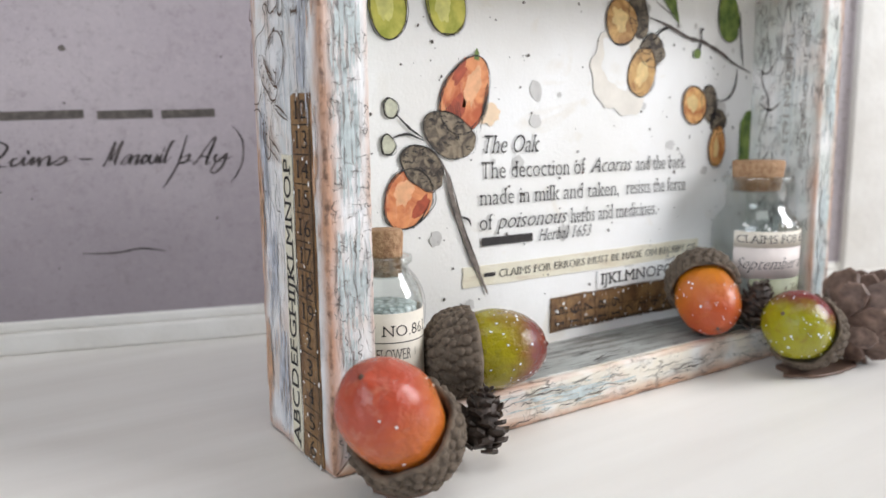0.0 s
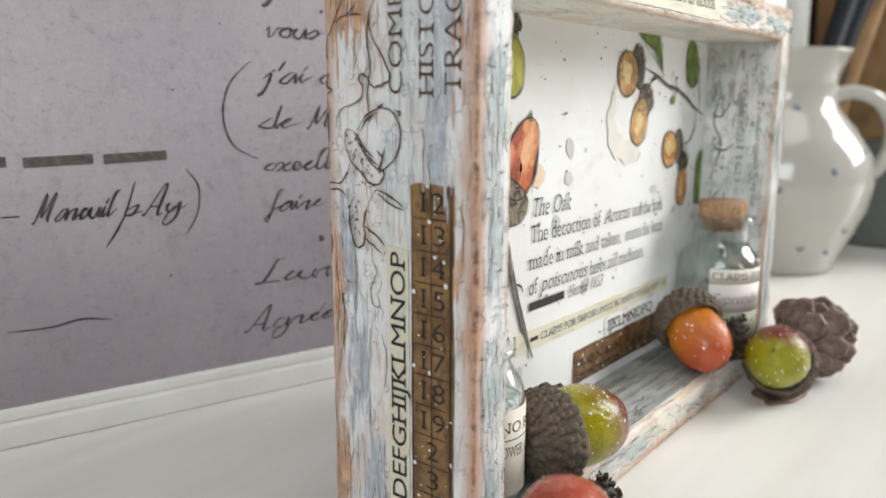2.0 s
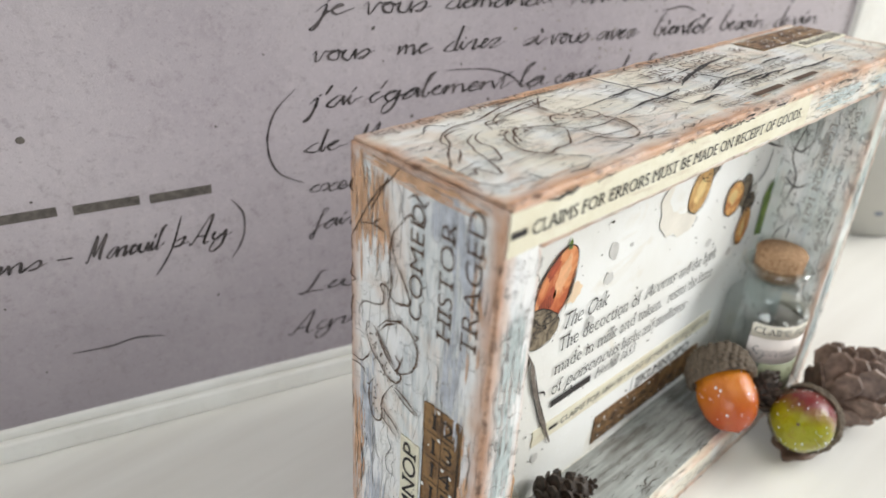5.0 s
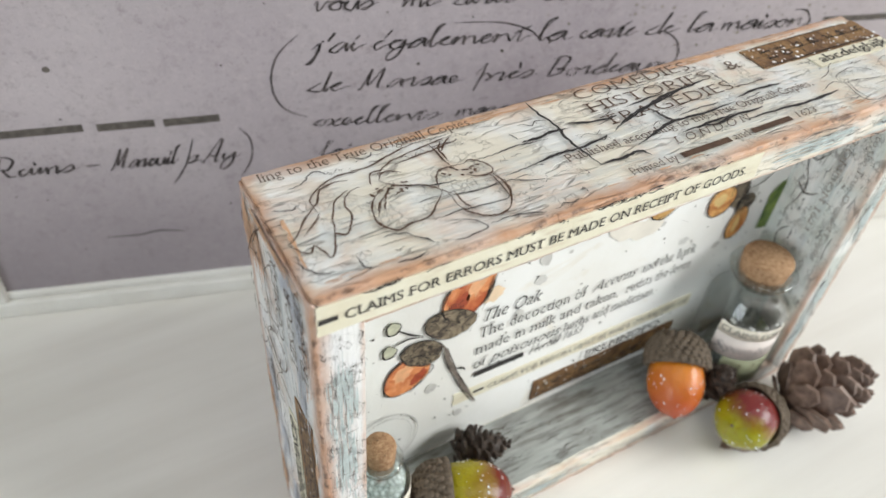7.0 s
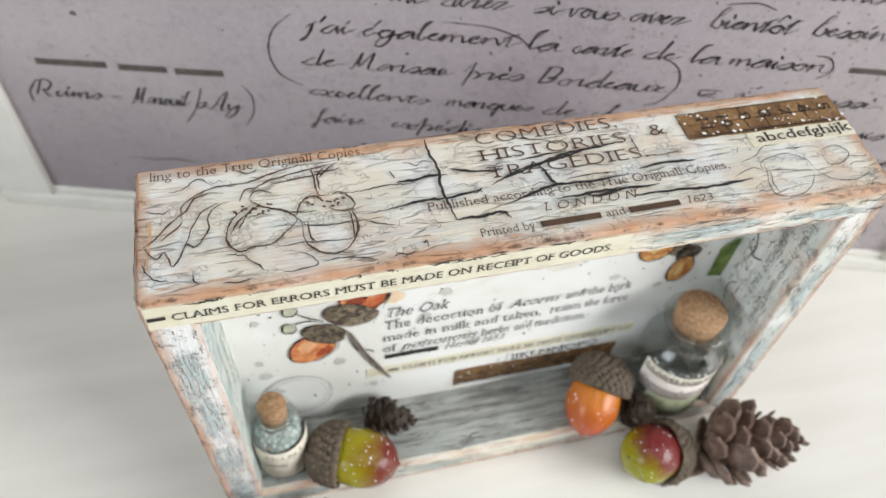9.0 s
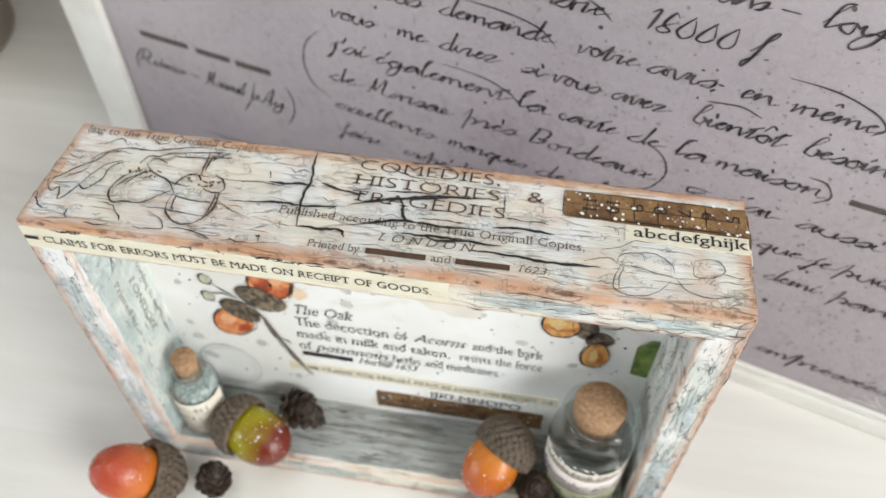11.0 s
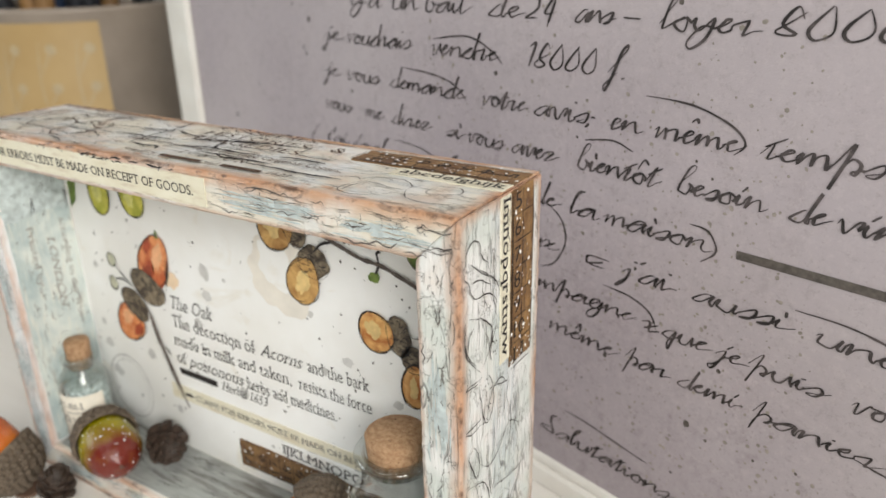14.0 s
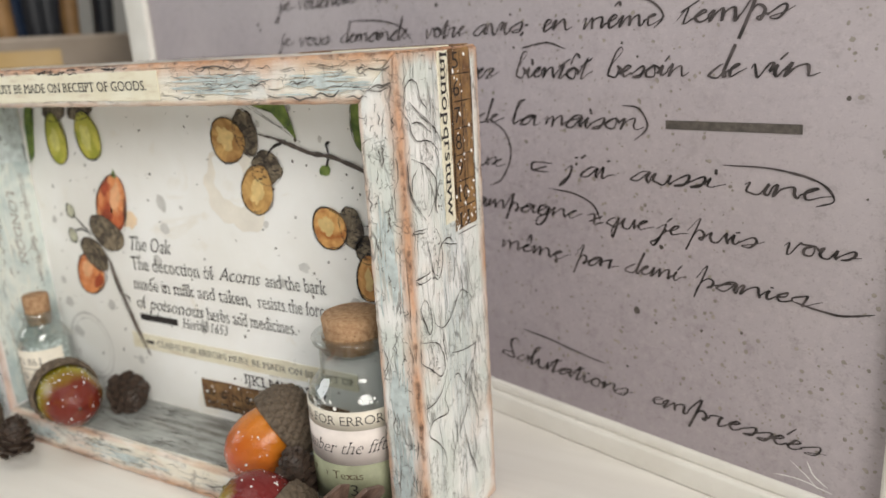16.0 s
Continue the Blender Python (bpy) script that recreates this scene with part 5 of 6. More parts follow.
for u, v, a, b, turn, mat, cu, cv, ca, cb in ((21.5, 76.6, 3.9, 6.4, 4, lime_wash, 22.6, 83.6, 4.6, 2.6), (33.8, 77.4, 4.4, 6.0, 12, lime_wash, 32.4, 83.8, 4.8, 2.4),
                                            (79.6, 77.0, 4.7, 5.0, 30, amber_wash, 85.0, 78.6, 3.2, 5.0), (86.4, 66.6, 4.3, 5.6, -22, amber_wash, 89.6, 71.2, 4.2, 3.6),
                                            (104.6, 59.4, 4.2, 4.6, 30, fiery_wash, 110.2, 59.8, 2.9, 4.4), (113.6, 49.4, 3.2, 5.0, -4, fiery_wash, 113.8, 55.4, 3.2, 3.0)):
    wash(outline(cu, cv, ca, cb, 10, 0, 36, 0.16, cu), olive_wash, "painted_cup", 0.25, ink, 0.16)
    wash(outline(u, v, a, b, turn, 0.1, 40, 0.04, u), mat, "painted_nut", 0.29, ink)
pale_amber = plain("pale_amber_wash", (0.72, 0.52, 0.22), 0.6, 0.2, 500)
pale_orange = plain("pale_orange_wash", (0.80, 0.42, 0.22), 0.6, 0.15, 500)
deep_red = plain("deep_red_wash", (0.40, 0.07, 0.025), 0.6, 0.3, 600)
for k, (cu, cv, ru, rv, turn, mat) in enumerate(((40.0, 62.5, 1.7, 4.0, -24, pale_orange), (35.6, 57.6, 1.8, 3.6, -30, deep_red), (36.9, 64.8, 1.1, 2.6, -30, deep_red), (24.2, 42.6, 2.0, 2.4, -30, pale_orange), (27.6, 39.6, 1.3, 2.6, -40, deep_red),
                                                 (79.0, 77.6, 2.2, 2.6, 20, pale_amber), (86.2, 65.8, 1.7, 2.8, -20, pale_amber), (104.2, 59.8, 1.9, 2.0, 20, pale_amber), (113.4, 49.0, 1.2, 2.4, 0, pale_amber), (21.0, 76.0, 1.6, 3.2, 4, plain("pale_lime_wash", (0.66, 0.64, 0.20), 0.6, 0.15)), (33.2, 77, 1.8, 3.0, 10, plain("pale_lime_wash", (0.66, 0.64, 0.20), 0.6, 0.15)))):
    mesh_object("paint_wash", *on(PANEL, filled(outline(cu, cv, ru, rv, turn, 0, 26, 0.5, k * 1.3)), 0.28 if k < 5 else 0.33), mat, box, smooth=False)
for cu, cv, ru, rv, turn, egg in ((38.3, 60.8, 5.2, 7.9, -27, 0.16), (25.0, 41.4, 5.0, 5.9, -38, -0.12), (79.6, 77.0, 4.7, 5.0, 30, 0.1), (86.4, 66.6, 4.3, 5.6, -22, 0.1), (104.6, 59.4, 4.2, 4.6, 30, 0.1), (113.6, 49.4, 3.2, 5.0, -4, 0.1), (21.5, 76.6, 3.9, 6.4, 4, 0.1), (33.8, 77.4, 4.4, 6.0, 12, 0.1)):
    pen(PANEL, loose(cu, cv, ru * 0.985, rv * 0.985, turn, egg, int(cu * 7), 4), ink, box, "ink_outline", 0.285 if cu in (38.3, 25.0) else 0.42, 0.2, shake=0.01)
# scratchy scales on the painted cups
r = random.Random(31)
nicks = []
for cu, cv, ru, rv, turn in ((34.3, 53.0, 6.3, 4.1, -24), (28.4, 47.2, 5.4, 3.6, -38), (85.0, 78.6, 3.2, 5.0, 10), (89.6, 71.2, 4.2, 3.6, 10), (110.2, 59.8, 2.9, 4.4, 10), (113.8, 55.4, 3.2, 3.0, 0), (22.6, 83.6, 4.6, 2.2, 0), (32.4, 83.8, 4.8, 2.2, 0)):
    for _ in range(34):
        a, q = r.uniform(0, 2 * math.pi), r.random() ** 0.5 * 0.9
        ca, sa = math.cos(radians(turn)), math.sin(radians(turn))
        x, y = ru * q * math.cos(a), rv * q * math.sin(a)
        u, v = cu + x * ca - y * sa, cv + x * sa + y * ca
        nicks.append([(u - 0.5, v + r.uniform(-0.3, 0.3)), (u, v + r.uniform(0.1, 0.5)), (u + 0.5, v + r.uniform(-0.3, 0.3))])
pen(PANEL, nicks, ink, box, "ink_hatching", 0.44, 0.22, kind="stuff")
pen(PANEL, [[(88, 78.4), (93, 77.4), (97, 76.2), (102, 74.6), (107, 74.0), (114, 71.6), (119, 69.4), (125.6, 67.4)]], plain("branch_wash", (0.09, 0.07, 0.06), 0.6, 0.4), box, "painted_branch", 0.36, 1.15)
pen(PANEL, [[(90, 73.6), (92.4, 75.8), (95, 76.6)], [(120.4, 82), (121, 76), (122.6, 68)], [(120.2, 68.4), (119.6, 64), (117, 61), (113.4, 60.4)], [(106.4, 74.4), (106.0, 76.4), (107, 77)], [(106.4, 74), (105.4, 72.0)]], ink, box, "painted_branch", 0.37, 0.7)
wash(outline(105.0, 71.2, 1.5, 1.1, 20, 0, 20, 0.4, 3), leaf_wash, "painted_bud", 0.3)
wash([(84, 86), (88, 84), (92, 83.4), (96, 79.6), (98.6, 77.4), (97.4, 81.6), (95.6, 86)], leaf_wash, "painted_leaf", 0.28, ink_soft)
wash(outline(116.2, 80.4, 4.0, 6.0, 12, 0.1, 30, 0.25, 6), leaf_wash, "painted_leaf", 0.28, ink_soft)
wash([(122.6, 44), (126.6, 43), (126.8, 58), (125, 58), (122.4, 55)], leaf_wash, "painted_leaf", 0.28)
wash([(9, 70), (11.4, 72), (13.4, 80), (15, 86), (11.5, 86), (9.6, 80)], leaf_wash, "painted_leaf", 0.28, ink_soft)
pen(PANEL, [outline(20, 20.5, 8.4, 9.4, 0, 0, 16)], grey_stain, box, "ring_mark", 0.28, 0.9, closed=True)
pen(PANEL, [outline(20, 20.5, 7.0, 8.0, 0, 0, 16)], grey_stain, box, "ring_mark", 0.28, 0.35, closed=True)
r = random.Random(9)
fine, pale = [], []
for k in range(230):
    q = r.choice((0.10, 0.12, 0.16, 0.22, 0.3))
    fine.append(filled(outline(r.uniform(9, 126), r.uniform(18, 85), q, q * r.uniform(0.7, 1.5), r.uniform(0, 180), 0, 8, 0.4, k)))
for k in range(34):
    q = r.choice((0.5, 0.8, 1.1, 1.5))
    pale.append(filled(outline(r.uniform(10, 126), r.uniform(16, 84), q, q * r.uniform(0.8, 1.5), r.uniform(0, 180), 0, 14, 0.4, k)))
tagged(mesh_object("ink_splatter", *stacked(PANEL, fine, 0.20, 0.0006), ink_soft, box, smooth=False), kind="stuff")
tagged(mesh_object("grey_splatter", *stacked(PANEL, pale, 0.14, 0.0006), grey_stain, box, smooth=False), kind="stuff")


# ---- acorns ----
def aim(at, d, spin=0.0):
    """The pose of a thing at a place in mm whose own z points along d."""
    q = Vector(d).normalized().to_track_quat("Z", "Y").to_matrix().to_4x4()
    return Matrix.Translation(Vector(at) * MM) @ q @ pose(0, 0, 0, 0, 0, spin)


def knobbly_scale(seed):
    """One rounded scale of an acorn cap: across x, towards the rim along y, out along z."""
    q = random.Random(seed)
    ring = [0.5 + 5.5 * k / 5 + q.uniform(-0.15, 0.15) for k in range(6)]
    v = [(math.cos(a) * 1.05, math.sin(a) * 1.2, -0.35) for a in ring]
    v += [(math.cos(a) * 0.75, math.sin(a) * 0.8 + 0.25, 0.75 * q.uniform(0.8, 1.1)) for a in ring] + [(q.uniform(-0.15, 0.15), 0.35, 1.0)]
    f = [(m, (m + 1) % 6, 6 + (m + 1) % 6, 6 + m) for m in range(6)] + [(6 + m, 6 + (m + 1) % 6, 12) for m in range(6)]
    me = bpy.data.meshes.new("scale")
    me.from_pydata([(x * MM, y * MM, z * MM) for x, y, z in v], [], f)
    me.materials.append(cap_mat)
    me.polygons.foreach_set("use_smooth", [True] * len(f))
    me.update()
    return me


cap_scales = [knobbly_scale(k) for k in range(4)]


def acorn(at, d, r, ln, rc, hc, mat, label, spin=0.0, seed=0, flecks=70):
    """An acorn lying in its scaly cap: at is the middle of the cap's rim, d the way the nut points."""
    thing = tagged(new("acorn"), label, "acorn", "painted acorns")
    thing.empty_display_size = 0.01
    thing.matrix_world = aim(at, d, spin)
    rnd = random.Random(seed)
    wall = [(0, -hc)] + [(rc * math.sin(a) ** 0.8, -hc * math.cos(a) ** 0.85) for a in np.linspace(0.12, 1.5, 11)] + [(rc * 1.0, 0.5), (rc * 0.97, 0.9), (r * 1.03, 0.5), (r * 0.98, -1.5), (0, -hc * 0.6)]
    cap = mesh_object("cap", *lathe(wall, 40, 0.08, seed), cap_mat, thing, "grey-brown scaly acorn cap")
    rows = 10
    for i in range(rows):
        a = 0.10 + 1.44 * i / (rows - 1)
        rr, z = rc * math.sin(a) ** 0.8, -hc * math.cos(a) ** 0.85
        count = max(5, int(2 * math.pi * rr / 1.95))
        nrm_r, nrm_z = math.sin(a) / rc, -math.cos(a) / hc
        for k in range(count):
            b = 2 * math.pi * (k + 0.5 * (i % 2) + rnd.uniform(-0.15, 0.15)) / count
            er, et = Vector((math.cos(b), math.sin(b), 0)), Vector((-math.sin(b), math.cos(b), 0))
            nrm = (er * nrm_r + Vector((0, 0, nrm_z))).normalized()
            upw = nrm.cross(et)
            if upw.z < 0:
                et, upw = -et, -upw
            s = rnd.uniform(0.8, 1.15)
            m = Matrix((et * s, upw * s, nrm * rnd.uniform(0.75, 1.15) * s * (1 - 0.35 * i / rows))).transposed().to_4x4()
            m.translation = (er * rr + Vector((0, 0, z))) * MM
            ob = new("scale", cap_scales[rnd.randrange(4)])
            ob.parent = cap
            ob.matrix_local = m
    prof = [(r * 0.86, -2.2)]
    for k in range(15):
        t = k / 14
        prof.append((r * (0.94 + 0.10 * math.sin(min(1, t * 2.6) * math.pi / 2)) * (1 - max(0, (t - 0.22) / 0.78) ** 2.5) ** 0.56 + 0.02, ln * t))
    prof[-1] = (0.55, ln - 0.1)
    prof += [(0.34, ln + 0.15), (0, ln + 0.2)]
    nut = mesh_object("nut", *lathe(prof, 40, 0.05, seed + 3), mat, thing)
    mesh_object("tip", *moved(lathe([(0.5, -0.1), (0.34, 0.25), (0, 0.35)], 10), Matrix.Translation((0, 0, ln))), ink_brown, nut, "small dark tip")
    discs = []
    for k in range(flecks):
        t, b = rnd.uniform(0.05, 0.95), rnd.uniform(0, 2 * math.pi)
        j = min(13, int(t * 14))
        (r0, z0), (r1, z1) = prof[1 + j], prof[2 + j]
        f = t * 14 - j
        rr, z = r0 + (r1 - r0) * f, z0 + (z1 - z0) * f
        er, et = Vector((math.cos(b), math.sin(b), 0)), Vector((-math.sin(b), math.cos(b), 0))
        al = Vector((er.x * (r1 - r0), er.y * (r1 - r0), z1 - z0)).normalized()
        nrm = et.cross(al)
        wob = 1 + 0.05 * noise.noise(Vector((math.cos(b) * 1.7 + seed + 3, math.sin(b) * 1.7, z * 0.15)))
        c = er * rr * wob + Vector((0, 0, z)) + nrm * 0.03
        q = rnd.choice((0.08, 0.1, 0.13, 0.18, 0.26))
        ring = [c + et * q * math.cos(s) + al * q * 1.3 * math.sin(s) for s in np.linspace(0, 2 * math.pi, 8)[:-1]]
        discs.append(([tuple(c + nrm * 0.14)] + [tuple(p) for p in ring], [(0, m + 1, (m + 1) % 7 + 1) for m in range(7)]))
    if discs:
        tagged(mesh_object("paint_flecks", *join(*discs), white_fleck, nut, "white paint flecks"), kind="stuff")
    return thing


acorn((5.5, -11.9, 11.3), (-0.60, -0.32, 0.735), 7.0, 14.4, 8.3, 9.6, nut_red, "large glossy red-orange acorn tilted in its cap on the table", 0, 1, 10)
acorn((28.0, 3.2, 15.4), (0.92, -0.38, 0.03), 6.9, 14.4, 7.6, 7.6, nut_green, "glossy green and red acorn with white flecks inside the box", 30, 2, 95)
acorn((95.6, 6.6, 18.2), (-0.50, -0.70, -0.50), 6.7, 13.4, 7.8, 7.8, nut_orange, "glossy orange acorn in its cap inside the box", 60, 3, 60)
acorn((107.8, -10.9, 10.0), (-0.88, -0.12, 0.45), 7.1, 11.8, 8.0, 7.8, nut_lime, "glossy lime and dark red acorn in its cap on the table", 90, 4, 70)


# ---- cones ----
def cone_scale(w, l, th):
    """One woody cone scale: root at the origin, pointing along x, its back up."""
    top = [(0, -0.22 * w, 0), (0.55 * l, -0.5 * w, 0.06 * l), (0.86 * l, -0.42 * w, 0.13 * l), (l, 0, 0.2 * l), (0.86 * l, 0.42 * w, 0.13 * l), (0.55 * l, 0.5 * w, 0.06 * l), (0, 0.22 * w, 0)]
    n = len(top)
    v = top + [(0.6 * l, 0, 0.06 * l + 0.5 * th)] + [(x * 0.97, y * 0.94, z - th) for x, y, z in top]
    f = [(k, (k + 1) % n, n) for k in range(n)] + [((k + 1) % n, k, n + 1 + k, n + 1 + (k + 1) % n) for k in range(n)] + [tuple(range(2 * n, n, -1))]
    return v, f


def scale_pose(i, n, length, radius, lean, root=0.16):
    """Where the i-th of n scales of a cone sits, from base to tip: its pose in mm and its size."""
    t = (i + 0.5) / n
    full = min(1.0, 0.72 + 1.6 * t) * (1 - t ** 2.0) ** 0.8 + 0.10
    z = length * (t - 0.5) * 0.92
    m = Matrix.Rotation(i * 2.39996, 4, "Z") @ Matrix.Translation((radius * root * full, 0, z)) @ Matrix.Rotation(-radians(lean + 35 * t), 4, "Y")
    return m, full


def cone(name, at, d, length, radius, n, lean, wide, thick, mat, label, category, group, seed, long=0.86, root=0.16):
    """A woody cone: a core and spiral rows of scales, one shared scale shape."""
    thing = tagged(new(name), label, category, group)
    thing.empty_display_size = 0.01
    thing.matrix_world = aim(at, d, seed * 50)
    mesh_object("core", *lathe([(0, -length * 0.46), (radius * (root + 0.2), -length * 0.36), (radius * (root + 0.25), 0), (radius * (root + 0.06), length * 0.3), (0, length * 0.46)], 12), mat, thing)
    plate = cone_scale(radius * wide, radius * long, thick)
    shared = bpy.data.meshes.new("scale")
    shared.from_pydata([tuple(c * MM for c in v) for v in plate[0]], [], plate[1])
    shared.materials.append(mat)
    shared.update()
    rnd = random.Random(seed)
    for i in range(n):
        m, s = scale_pose(i, n, length, radius, lean, root)
        m = m @ Matrix.Rotation(rnd.uniform(-0.3, 0.3), 4, "X") @ Matrix.Rotation(rnd.uniform(-0.22, 0.22), 4, "Y") @ Matrix.Scale(max(0.35, s) * rnd.uniform(0.85, 1.08), 4)
        m.translation *= MM
        ob = new("scale", shared)
        ob.parent = thing
        ob.matrix_local = m
    return thing


for at, d, length, radius, label, seed in (
        ((22.2, -8.4, 7.9), (0.35, 0.1, 0.93), 11.0, 5.1, "small dark brown alder cone leaning on the box", 1),
        ((41.6, 11.2, 13.2), (0.9, -0.4, 0.12), 14.0, 5.6, "small dark brown alder cone lying inside the box", 2),
        ((105.2, -0.4, 14.4), (0.1, -0.35, 0.9), 12.0, 5.0, "small dark brown alder cone standing between acorn and bottle", 3)):
    cone("alder_cone", at, d, length, radius, 48, 6, 0.60, 0.55, alder_mat, label, "cone", "small dark cones", seed, 0.64, 0.34)
cone("pine_cone", (131.4, -13.6, 10.8), (0.97, -0.16, 0.08), 28.0, 12.2, 62, 12, 0.56, 0.85, larch_mat, "open reddish-brown pine cone lying on the table", "pine cone", "", 4, 0.76, 0.22)


# ---- dry leaves under the acorns ----
def dry_leaf(cx, cy, rx, ry, turn, seed, label):
    """A thin curled brown leaf lying on the table."""
    verts, faces, n, rings = [(cx, cy, 0.62)], [], 36, 5
    for j in range(1, rings + 1):
        for k, (u, v) in enumerate(outline(0, 0, rx * j / rings, ry * j / rings, turn, 0.2, n, 0.3 * j / rings, seed)):
            verts.append((cx + u, cy + v, 0.62 + 0.2 * noise.noise(Vector((u * 0.2, v * 0.2, seed))) + 0.1 * (j / rings) ** 3))
    for k in range(n):
        faces.append((0, 1 + k, 1 + (k + 1) % n))
        for j in range(rings - 1):
            a, b = 1 + j * n, 1 + (j + 1) * n
            faces.append((a + k, b + k, b + (k + 1) % n, a + (k + 1) % n))
    low = [(x, y, z - 0.5) for x, y, z in verts]
    m = len(verts)
    faces += [tuple(m + i for i in f[::-1]) for f in faces]
    e = 1 + (rings - 1) * n
    faces += [(e + k, m + e + k, m + e + (k + 1) % n, e + (k + 1) % n) for k in range(n)]
    return tagged(mesh_object("dry_leaf", verts + low, faces, leaf_brown, fix=True), label, "leaf", "dry leaves")


dry_leaf(7.6, -7.6, 4.6, 5.4, 35, 3.0, "dry reddish-brown leaf under the large acorn")
dry_leaf(113.5, -10.6, 10.5, 5.6, -5, 7.0, "dry reddish-brown leaf under acorn and pine cone")


# ---- corked bottles ----
def bottle(cx, cy, r, neck, lip, z_sh, z_lip, cork_r, cork_top, label, filling, seed):
    thing = empty("corked_bottle", (cx, cy, T + 0.25), label, "bottle", "corked glass bottles")
    a, b = z_sh - T, z_lip - T
    outer = [(0, 0), (r * 0.82, 0), (r * 0.95, 0.5), (r, 1.6), (r, a - 2.5), (r * 0.97, a - 1.0), (r * 0.86, a + 0.8), (neck + 0.5, a + 2.2), (neck, a + 3.2), (neck, b - 1.6), (lip * 0.97, b - 1.2), (lip, b - 0.5), (lip * 0.96, b)]
    g = 0.8
    inner = [(neck - g, b), (neck - g, b - 3.6), (0, b - 3.6)]
    body = mesh_object("glass", *lathe(outer + inner, 48), glass, thing, "clear glass bottle")
    c = cork_top - T
    mesh_object("cork", *lathe([(0, b - 3.4), (cork_r * 0.86, b - 3.4), (cork_r * 0.9, b - 3.0), (cork_r, c - 0.7), (cork_r * 0.93, c - 0.1), (0, c)], 32, 0.03, seed), cork_mat, thing, "brown cork stopper")
    if filling:
        mesh_object("filling", *lathe([(0, 1.5), (r - g - 0.2, 1.6), (r - g - 0.2, a * filling), (r * 0.5, a * filling + 0.6), (0, a * filling + 0.2)], 30, 0.03, seed), grit, thing, "pale blue-grey grit")
    return thing


def label_patch(thing, r, z0, z1, a0, a1, mat, name="label"):
    """A paper label bent round a bottle, between two angles (degrees)."""
    n, verts, faces = 24, [], []
    for k in range(n + 1):
        a = radians(a0 + (a1 - a0) * k / n)
        for z, q in ((z0, 0.12), (z1, 0.12), (z1, 0.02), (z0, 0.02)):
            verts.append(((r + q) * math.cos(a), (r + q) * math.sin(a), z))
        if k:
            i = 4 * (k - 1)
            faces += [(i + j, i + 4 + j, i + 4 + (j + 1) % 4, i + (j + 1) % 4) for j in range(4)]
    return mesh_object(name, verts, faces, mat, thing, fix=True)


def round_face(r, mid):
    """A face for writing round a bottle, middle at an angle (degrees)."""
    return lambda u, v, h: ((r + h) * math.cos(radians(mid) + u / r), (r + h) * math.sin(radians(mid) + u / r), v)


small = bottle(14.5, 8.6, 6.3, 3.9, 4.7, 27.2, 33.0, 3.2, 37.5, "small corked glass bottle with a printed cream label", 0.86, 1)
tag = label_patch(small, 6.3, 2.0, 16.2, -175, 5, label_mat)
ring = round_face(6.3, -85)
words("NO.861", ring, (-4.5, 12.4), (4.5, 12.4), 1.9, ink, tag, lift=0.17)
pen(ring, [[(-7, 11.3), (0, 11.3), (7, 11.3)]], ink, tag, "rule", 0.17, 0.25, shake=0)
words("FLOWER", ring, (-5.5, 8.4), (0.5, 8.4), 1.9, ink, tag, lift=0.17)
for k, (z, a, b) in enumerate(((8.7, 1.4, 6.2), (5.8, -5.4, 5.6), (3.6, -4.0, 4.0))):
    bar(ring, (a, z), (b, z), 1.3 if k < 2 else 0.6, ink_soft, tag, 0.17)
large = bottle(116.0, 8.0, 10.0, 6.9, 8.2, 32.2, 42.2, 6.0, 46.0, "corked glass bottle with cream, pink and green paper labels", 0, 2)
top_tag = label_patch(large, 10.0, 18.2, 22.0, -172, 2, label_mat)
pink_tag = label_patch(large, 10.0, 11.0, 18.2, -172, 2, label_pink)
green_tag = label_patch(large, 10.0, 1.6, 11.0, -150, 0, label_green)
ring = round_face(10.0, -82)
words("CLAIMS FOR ERRORS", ring, (-15, 19.3), (10.5, 19.3), 1.9, ink, top_tag, lift=0.17)
words("September the fifth", ring, (-15, 13.2), (11, 13.5), 2.7, ink, pink_tag, 0.5, -0.006, lift=0.17)
words("Texas", ring, (-1.6, 8.0), (4.4, 8.0), 1.7, ink_brown, green_tag, lift=0.17)
words("63", ring, (-0.4, 4.6), (3.2, 4.6), 2.4, ink, green_tag, lift=0.17, bold=0.0)
bar(ring, (-2, 2.4), (5, 2.4), 1.2, ink_brown, green_tag, 0.17)
bar(ring, (-7, 8.2), (-3, 8.2), 1.0, ink_brown, green_tag, 0.17)
r = random.Random(3)
drops = []
for k in range(26):
    a, z, q = radians(r.uniform(-180, 20)), r.uniform(23.6, 26.0), r.choice((0.2, 0.3, 0.42))
    p = Vector((10.04 * math.cos(a), 10.04 * math.sin(a), z - 1.6))
    et, nn = Vector((-math.sin(a), math.cos(a), 0)), Vector((math.cos(a), math.sin(a), 0))
    drops.append(([tuple(p + nn * 0.15)] + [tuple(p + et * q * math.cos(s) + Vector((0, 0, q * math.sin(s)))) for s in np.linspace(0, 2 * math.pi, 9)[:-1]], [(0, m + 1, (m + 1) % 8 + 1) for m in range(8)]))
tagged(mesh_object("paint_flecks", *join(*drops), white_fleck, large, "white paint flecks"), kind="stuff")


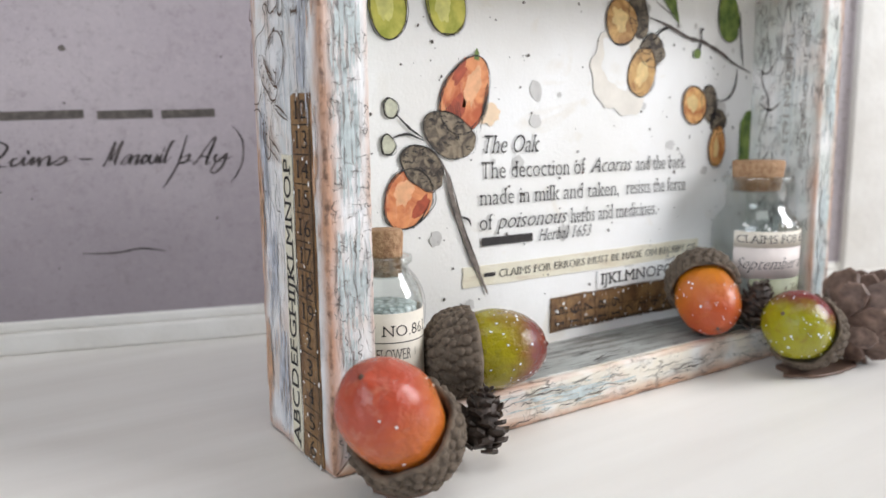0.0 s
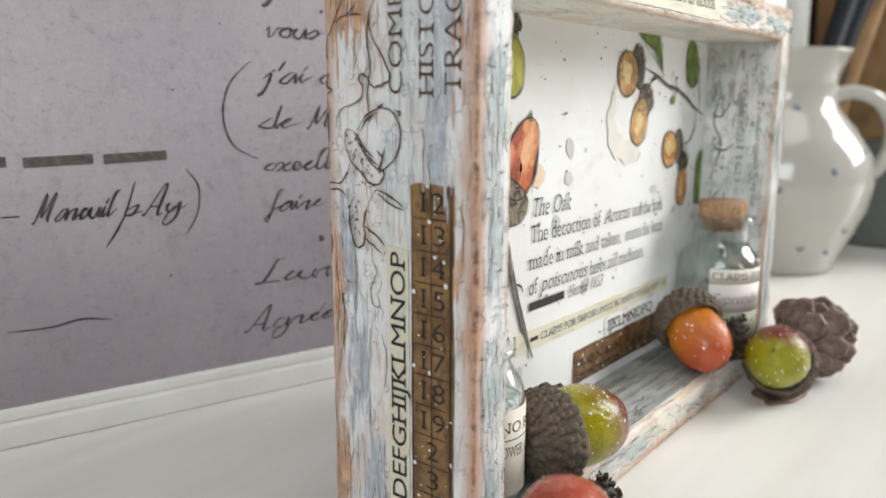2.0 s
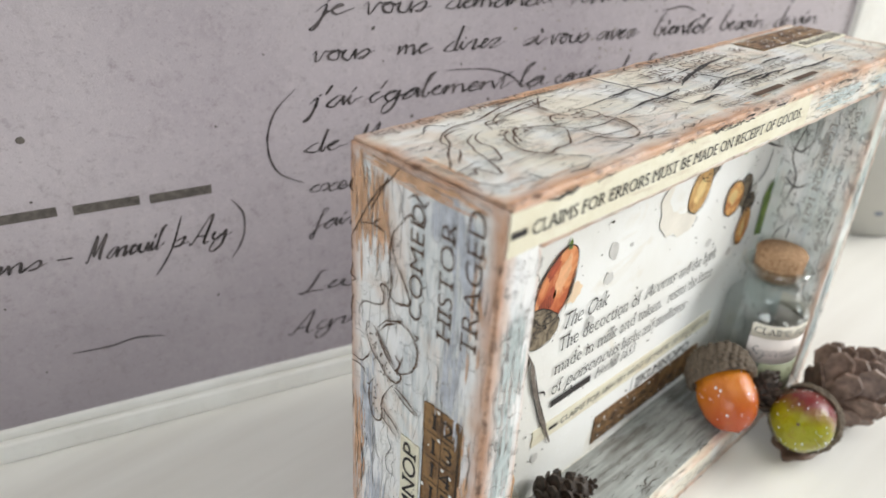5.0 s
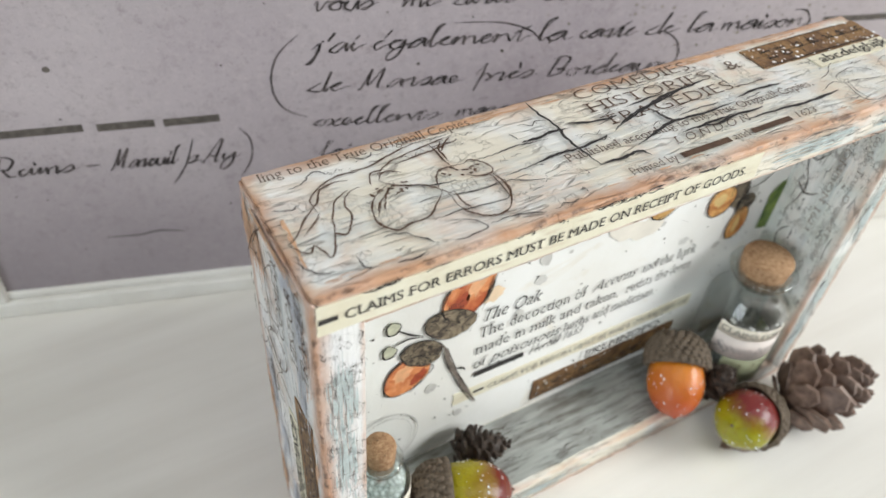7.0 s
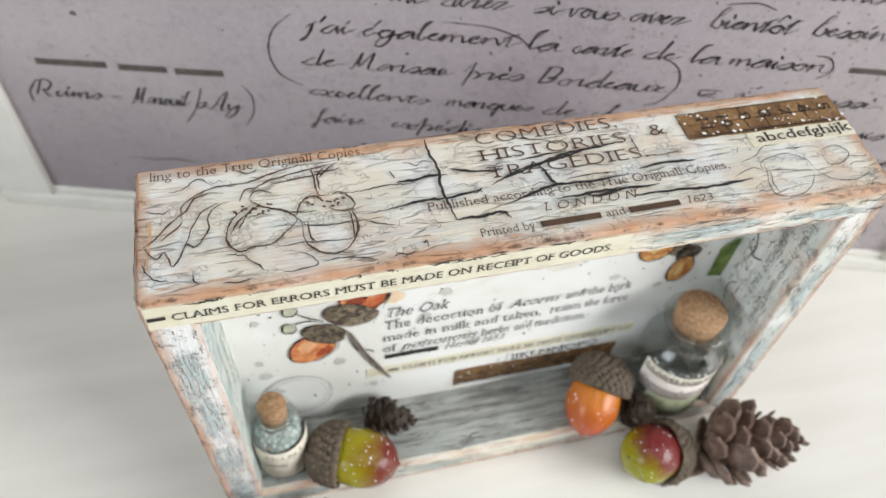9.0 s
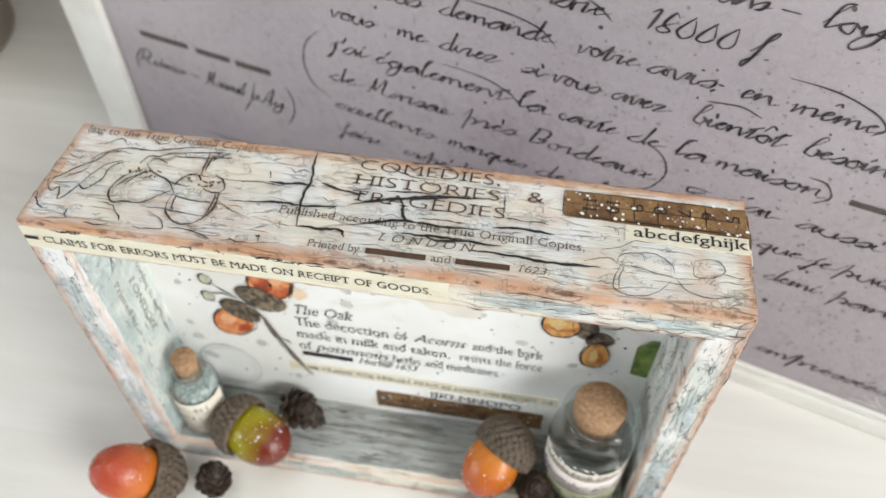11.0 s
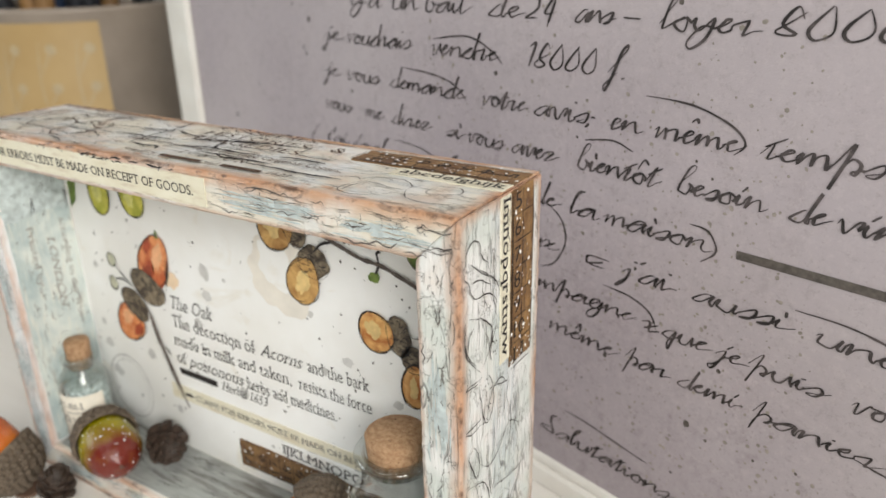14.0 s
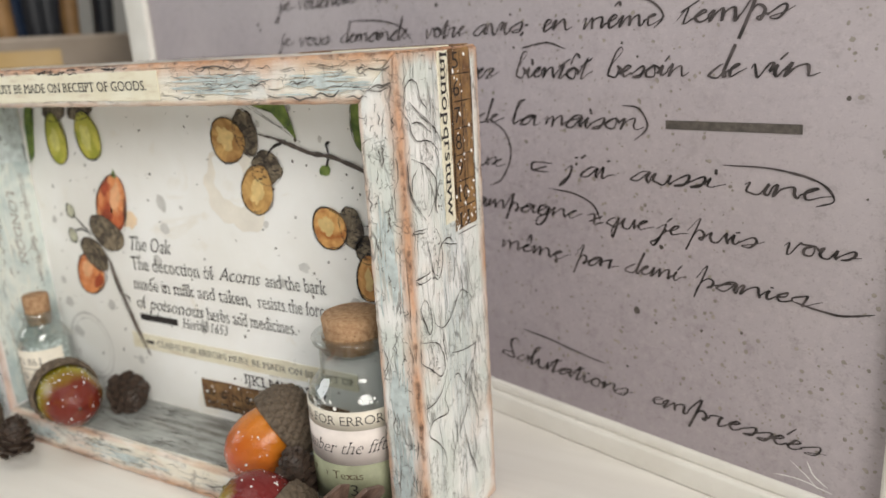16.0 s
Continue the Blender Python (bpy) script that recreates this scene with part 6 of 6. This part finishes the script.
# ---- things standing further back on the table ----
def tube(pts, rad, n=12):
    """A round bar along a smooth line."""
    line = [Vector(p) for p in curve_points(pts, False, 8)]
    verts, faces = [], []
    for i, p in enumerate(line):
        d = (line[min(i + 1, len(line) - 1)] - line[max(i - 1, 0)]).normalized()
        a = d.cross(Vector((0.31, 0.2, 0.93))).normalized()
        b = d.cross(a)
        k = rad(i / (len(line) - 1)) if callable(rad) else rad
        verts += [tuple(p + (a * math.cos(2 * math.pi * j / n) + b * math.sin(2 * math.pi * j / n)) * k) for j in range(n)]
        if i:
            o = n * (i - 1)
            faces += [(o + j, o + (j + 1) % n, o + n + (j + 1) % n, o + n + j) for j in range(n)]
    return verts, faces + [tuple(range(n)), tuple(range(len(verts) - n, len(verts)))]


JX, JY = 270.0, 39.0
jug = empty("china_jug", (JX, JY, 0), "cream china jug with small blue-grey spots, holding tools", "jug")
prof = [(0, 0.6), (22, 0.6), (24, 0), (26, 1.2), (25.4, 4), (31, 14), (36.6, 27), (38.4, 38), (36.4, 49), (29.4, 60), (22.6, 68), (20.6, 74), (21.6, 82), (25, 90), (26.4, 91.6), (25.6, 92.2), (23.4, 90), (19, 80), (18.4, 74), (27, 60), (34, 48), (34, 28), (22, 6), (0, 5)]
china = mesh_object("body", *lathe(prof, 56), jug_mat, jug, "glazed cream china")
hx, hy = 0.66, -0.75
mesh_object("handle", *tube([(hx * q, hy * q, z) for q, z in ((21, 72), (30, 75), (43, 71), (50, 58), (47, 45), (35, 34))], 3.3), jug_mat, jug, fix=True)
for k in range(40):
    a, z = k * 2.4, 8 + (k * 37) % 64
    rr = next(r0 + (r1 - r0) * (z - z0) / (z1 - z0) for (r0, z0), (r1, z1) in zip(prof[3:12], prof[4:13]) if z0 <= z <= z1)
    m = Matrix.Rotation(a, 4, "Z") @ Matrix.Translation((rr - 0.05, 0, z)) @ Matrix.Rotation(math.pi / 2, 4, "Y")
    mesh_object("spot", *moved(lathe([(1.7, 0), (1.5, 0.25), (0, 0.4)], 12), m), jug_spot, china)


def tool(name, base, tip, rad, mat, label, category):
    """A handled tool standing in the jug or the tin."""
    ob = mesh_object(name, *tube([base, tuple((a + b) / 2 for a, b in zip(base, tip)), tip], rad, 12), mat, fix=True)
    return tagged(ob, label, category, "tools")


tool("palette_knife", (JX + 4, JY - 6, 8), (JX + 22, JY + 6, 150), lambda t: 3.0 + 5.0 * t, white_wood, "white-handled tool standing in the jug", "tool")
tool("scissors_handle", (JX + 6, JY + 2, 8), (JX + 44, JY - 26, 160), lambda t: 3 + 6 * t, dark_plastic, "black-handled tool standing in the jug", "tool")
tool("steel_rule", (JX - 6, JY + 2, 8), (JX - 10, JY + 20, 150), lambda t: 5.0, grey_metal, "grey metal tool standing in the jug", "tool")
tool("wooden_spoon", (JX + 12, JY - 6, 8), (JX + 70, JY - 34, 190), lambda t: 3.0 + 4.0 * t, brown_wood, "brown wooden tool standing in the jug", "tool")

room = mesh_object("wooden_box", *block(392, 470, -60, 60, 0.2, 260, 3, 30), brown_wood, fix=True)
tagged(room, "tall brown wooden box behind the jug", "box")
tray = mesh_object("storage_tub", *block(340, 388, -70, 30, 0.2, 52, 4, 20), smoke_plastic, fix=True)
tagged(tray, "low grey-green plastic storage tub on the table", "storage tub")
dark = mesh_object("tool_case", *block(330, 460, 62, 220, 0.2, 230, 5, 40), dark_plastic, fix=True)
tagged(dark, "dark storage case standing behind the jug", "case")

TX, TY = -192.0, 163.0
tin = empty("printed_tin", (TX, TY, 0), "round taupe tin with an ochre printed panel, full of brushes", "tin")
mesh_object("body", *lathe([(0, 0.4), (48, 0.4), (50, 1.5), (50, 103), (51, 104), (51, 106), (49, 106.4), (48, 104), (48, 4), (0, 3)], 64), tin_grey, tin)
verts, faces = [], []
for k in range(33):
    a = radians(-132 + 108 * k / 32)
    for z, q in ((8, 50.1), (100, 50.1)):
        verts.append((q * math.cos(a), q * math.sin(a), z))
    if k:
        faces.append((2 * k - 2, 2 * k, 2 * k + 1, 2 * k - 1))
panel = mesh_object("printed_panel", verts, faces, ochre, tin, "ochre panel with cream plant print")
tin_face = round_face(50.2, -74)
r = random.Random(8)
for k in range(5):
    u = -36 + 17 * k
    pen(tin_face, [[(u, 10), (u + 2, 40), (u - 1, 70), (u + 1, 92)]], tin_cream, panel, "printed_stem", 0.1, 1.2)
    for z in (28, 48, 66, 84):
        pen(tin_face, [[(u, z - 8), (u + 3, z - 2), (u + 6, z + 3)]], tin_cream, panel, "printed_sprig", 0.1, 1.0)
        mesh_object("printed_flower", *on(tin_face, filled(outline(u + 6, z + 4, 2.6, 2.6, 0, 0, 12, 0.3, z)), 0.1), tin_cream, panel, smooth=False)
for k in range(16):
    a, q = k * 2.4, 6 + 9 * (k % 4)
    b = (TX + q * math.cos(a) * 0.8, TY + q * math.sin(a) * 0.8, 6)
    t = (TX + (q + 6) * math.cos(a), TY + (q + 6) * math.sin(a), 150 + 9 * (k % 5))
    mat, lab = ((blue_cloth, "navy blue brush handle standing in the tin"), (dark_plastic, "black brush handle standing in the tin"), (brown_wood, "brown wooden brush handle standing in the tin"), (dark_plastic, "black brush handle standing in the tin"))[k % 4]
    tool("brush", b, t, lambda s: 3.2 + 2.6 * s, mat, lab, "brush")["group"] = "brushes in the tin"
